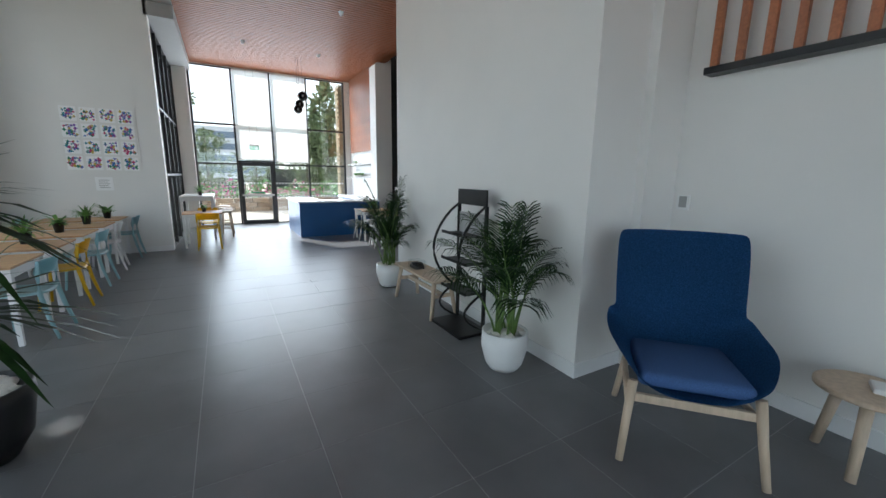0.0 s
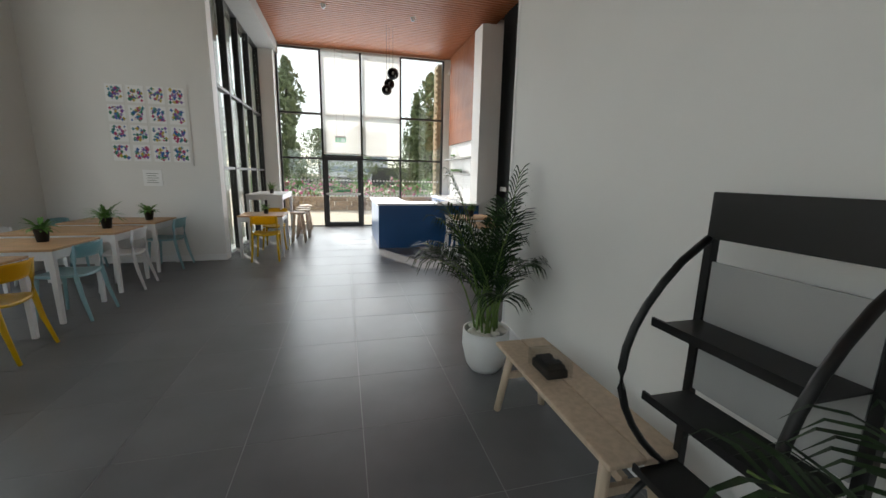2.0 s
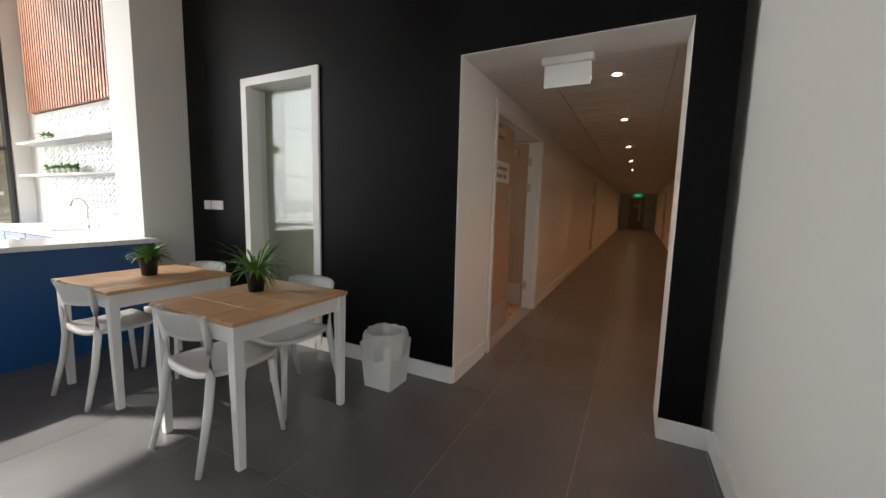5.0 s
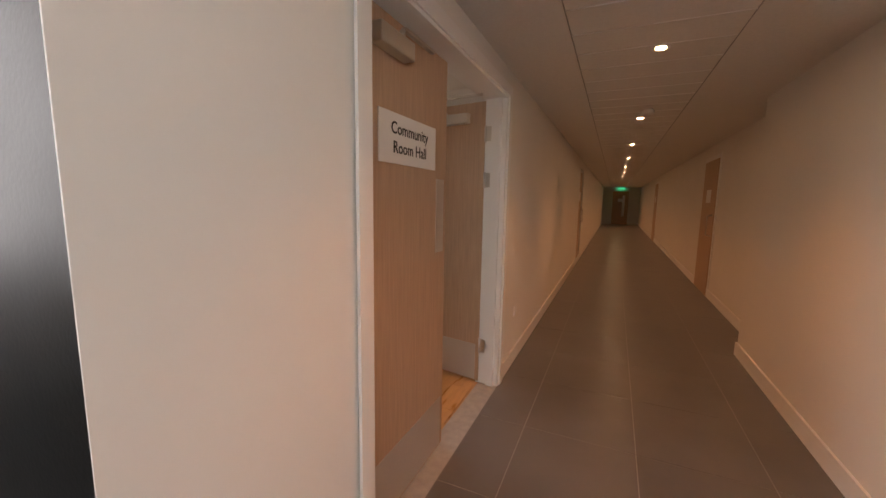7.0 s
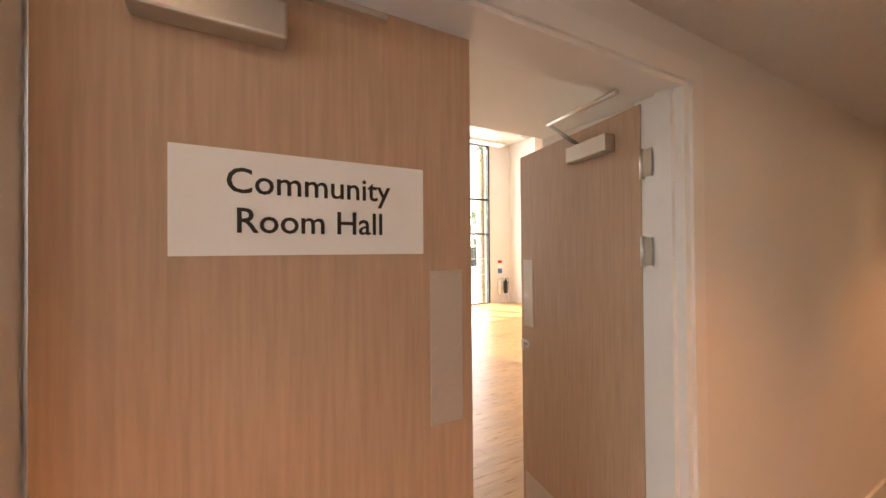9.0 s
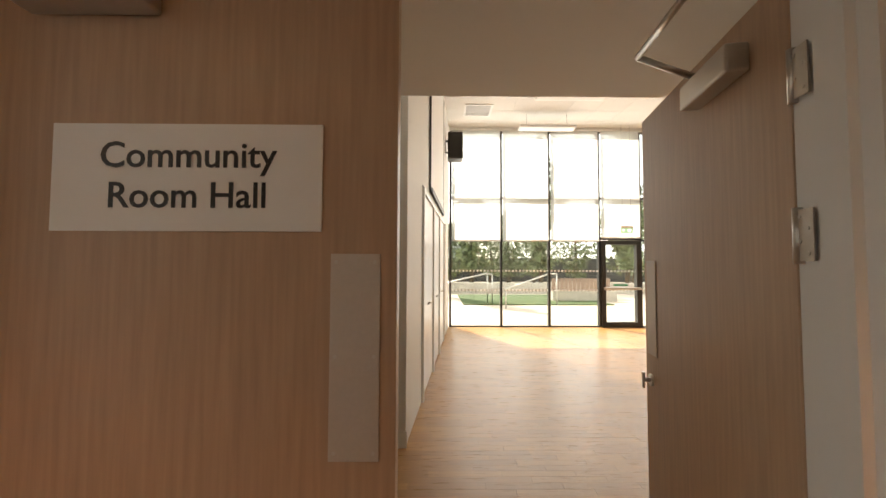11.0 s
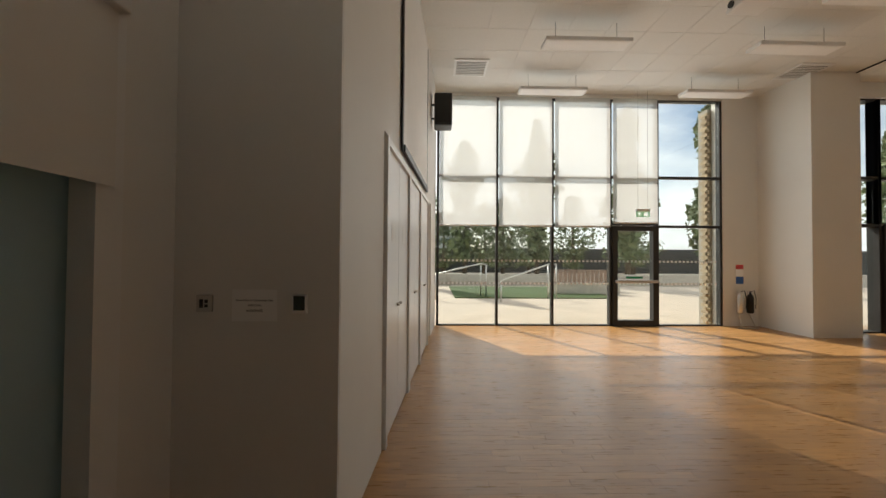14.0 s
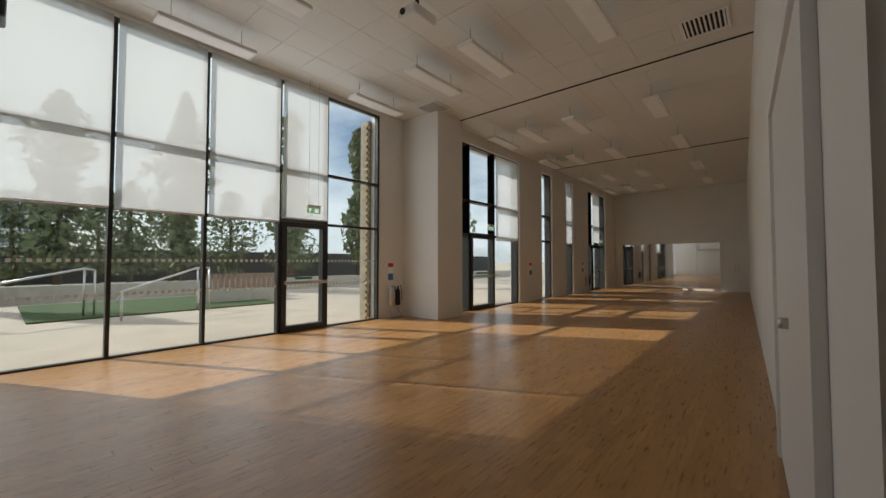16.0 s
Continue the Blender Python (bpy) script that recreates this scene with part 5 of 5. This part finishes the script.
def extinguisher(x, y, two=True):
    f = thing("fire_extinguisher", "fire extinguishers on a floor stand below red notices", "extinguisher", "", (x, y, 0))
    part("stand", join(tube([(-0.22, -0.15, 0.01), (0.22, -0.15, 0.01)], 0.01), tube([(-0.15, -0.15, 0.01), (-0.1, 0, 0.35), (-0.1, 0, 0.75)], 0.01), tube([(0.15, -0.15, 0.01), (0.1, 0, 0.35), (0.1, 0, 0.75)], 0.01)), STEEL, f)
    for sx, m in ((-0.1, STEEL), (0.1, BLKMET)):
        b = part("cylinder", lathe([(0.05, 0.3), (0.062, 0.32), (0.062, 0.62), (0.045, 0.67), (0.02, 0.69), (0.018, 0.74)], 20), m, f)
        b.location = (sx, -0.07, 0)
        h = part("hose", tube([(0, 0, 0.74), (0.06, -0.03, 0.76), (0.09, -0.04, 0.6), (0.07, -0.05, 0.4)], 0.009), BLKPL, b)
    return f


RED = mat("red_sign", (0.5, 0.03, 0.03), 0.5, var=0.03)
BLU = mat("blue_sign", (0.03, 0.12, 0.4), 0.5, var=0.03)
for x, y in ((12.62, YH), (23.2, YN2)):
    extinguisher(x, y - 0.1)
for x, y in ((12.62, YH), (18.2, YN2), (23.0, YN2)):
    sg = thing("fire_notice", "small red and white fire notices on the pier", "sign", "fire notices", (x, y - 0.001, 1.05))
    part("red_panel", bx(-0.06, 0.1, -0.004, 0, 0.15, 0.24), RED, sg)
    part("white_panel", bx(-0.06, 0.1, -0.004, 0, 0, 0.14), PAPER, sg)
    part("blue_panel", bx(-0.06, 0.1, -0.004, 0, -0.16, -0.01), BLU, sg)

# notices on the short wall
wp = thing("wall_notice", "white paper sheet with the WiFi code", "notice", "", (5.36, YS - 0.001, 1.19))
pp = part("sheet", bx(-0.105, 0.105, -0.002, 0, -0.075, 0.075), PAPER, wp)
letters("Grand Union Community Hub", pp, pose(0, -0.0019, 0.02, 90), 0.014, BLKPL)
letters("WiFi Code", pp, pose(0, -0.0019, -0.004, 90), 0.014, BLKPL)
letters("w3lc0m32", pp, pose(0, -0.0019, -0.03, 90), 0.019, BLKPL)
ct = thing("control_panel", "white wall controller with a dark screen", "controller", "", (5.575, YS - 0.001, 1.2))
part("body", bx(-0.035, 0.035, -0.02, 0, -0.045, 0.045, bevel=0.004), TRIM, ct)
part("screen", bx(-0.026, 0.026, -0.0225, -0.0205, -0.03, 0.038), mat("dark_green_screen", (0.02, 0.03, 0.015), 0.2), ct)
cs = thing("key_switch", "grey steel switch plate with dark buttons", "switch", "", (5.13, YS - 0.001, 1.2))
part("plate", bx(-0.037, 0.037, -0.012, 0, -0.04, 0.04, bevel=0.003), STEEL, cs)
part("buttons", boxes((-0.02, -0.004, -0.015, -0.0125, -0.02, 0.02), (0.004, 0.018, -0.015, -0.0125, 0.002, 0.018), (0.004, 0.018, -0.015, -0.0125, -0.018, -0.004)), BLKPL, cs)
rb = thing("inner_blind", "cream roller blind half drawn over the inner window", "blind", "", (4.99, 9.3, 2.34))
part("cloth", bx(0.02, 0.022, -0.36, 0.36, -0.66, 0), WHITE, rb)
part("cassette", bx(-0.01, 0.06, -0.38, 0.38, 0, 0.08, bevel=0.01), TRIM, rb)

mi = thing("wall_mirror", "large wall mirror across the far end", "mirror", "", (XE - 0.001, 12.4, 0.1))
for i in range(5):
    part("mirror_panel", bx(-0.01, 0, -1.65 + i * 0.88, -0.775 + i * 0.88, 0, 2.1), MIRROR, mi)
fd = tagged(thing("door_7", "white double door at the hall's far corner", "door", "", (XE - 0.001, 10.15, 0)), kind="structure")
for a_, b_ in ((-0.46, -0.004), (0.004, 0.46)):
    lf = part("panel", bx(-0.03, 0, a_, b_, 0.0, 2.15, bevel=0.003), TRIM, fd)
    part("handle", bx(-0.06, -0.031, -0.07 if a_ < 0 else 0.05, -0.05 if a_ < 0 else 0.07, 0.9, 1.2, bevel=0.004), STEEL, lf)
hd = tagged(thing("door_8", "white store door in the long inner wall", "door"), kind="structure")
hd.matrix_world = si.matrix_world @ pose(1.5, 0.001, 0)
part("frame", boxes((-0.95, -0.88, 0, 0.04, 0, 2.4), (0.88, 0.95, 0, 0.04, 0, 2.4), (-0.88, 0.88, 0, 0.04, 2.33, 2.4)), TRIM, hd)
part("panel", bx(-0.88, 0.88, 0, 0.02, 0.01, 2.33), TRIM, hd)
part("lock", cyl((0.1, 0.02, 1.0), (0.1, 0.06, 1.0), 0.03), STEEL, hd)

# ---- floors, piece by piece ----
fl = struct("floor", boxes((-3.4, 4.72, -3.3, YW + 0.1, -0.12, -0.0016), (4.72, 30.6, 5.3, YC + 0.14, -0.12, -0.0016)), GROUT, "grey porcelain tiled floor with pale joints", "floor")
TX, TY = 0.645, 0.62
me_t = mesh_of(bx(-TX / 2 + 0.0019, TX / 2 - 0.0019, -TY / 2 + 0.0019, TY / 2 - 0.0019, -0.0012, 0), "tile", TILE)
rest, cnt = bmesh.new(), 0
for i in range(-13, 42):
    for j in range(-17, 12):
        x, y = 4.387 + TX * (i + 0.5), 7.2 + TY * (j + 0.5)
        cafe = -3.4 < x - TX / 2 and x + TX / 2 < 4.72 and -3.3 < y < YW
        corr = x > 4.6 and x < 30.6 and 5.3 < y < YC + 0.3
        if not (cafe or corr):
            continue
        if (cafe and -1.4 < x and 0 < y < 10.5 or corr and x < 10 and y + TY / 2 < YC) and cnt < 300:
            o = new("tile", me_t)
            o.parent = fl
            o.location = (x, y, 0)
            cnt += 1
        else:
            y1 = min(y + TY / 2 - 0.0019, YC - 0.01) if corr else y + TY / 2 - 0.0019
            addbox(rest, x - TX / 2 + 0.0019, x + TX / 2 - 0.0019, y - TY / 2 + 0.0019, y1, -0.0012, 0)
tagged(part("tiles_far", rest, TILE, fl), kind="stuff")
hf = struct("floor_hall", boxes((4.72, XE, YC + 0.14, YH + 0.1, -0.12, -0.004)), OAKF, "honey maple strip sports floor", "floor")
PL, PW = 0.52, 0.075
me_p = mesh_of(bx(-PL / 2 + 0.0006, PL / 2 - 0.0006, -PW / 2 + 0.0005, PW / 2 - 0.0005, -0.0035, 0), "plank", OAKF)
quads_v, quads_f, cnt = [], [], 0
j = 0
y = YC + 0.19
while y < YH:
    x = 4.73 - (j * 0.193) % PL + PL / 2
    while x < XE:
        x0, x1 = max(4.73, x - PL / 2 + 0.0006), min(XE, x + PL / 2 - 0.0006)
        if 5.9 < x < 8.6 and 9.3 < y < 15.5 and cnt < 300:
            o = new("plank", me_p)
            o.parent = hf
            o.location = (x, y, 0)
            cnt += 1
        elif x1 > x0:
            n = len(quads_v)
            y0, y1 = y - PW / 2 + 0.0005, y + PW / 2 - 0.0005
            quads_v += [(x0, y0, 0), (x1, y0, 0), (x1, y1, 0), (x0, y1, 0), (x0, y0, -0.0035), (x1, y0, -0.0035), (x1, y1, -0.0035), (x0, y1, -0.0035)]
            quads_f += [(n, n + 1, n + 2, n + 3), (n, n + 4, n + 5, n + 1), (n + 1, n + 5, n + 6, n + 2), (n + 2, n + 6, n + 7, n + 3), (n + 3, n + 7, n + 4, n)]
        x += PL
    y += PW
    j += 1
me = bpy.data.meshes.new("planks_far")
me.from_pydata(quads_v, [], quads_f)
me.materials.append(OAKI)
o = new("planks_far", me)
o.parent = hf
tagged(o, kind="stuff")
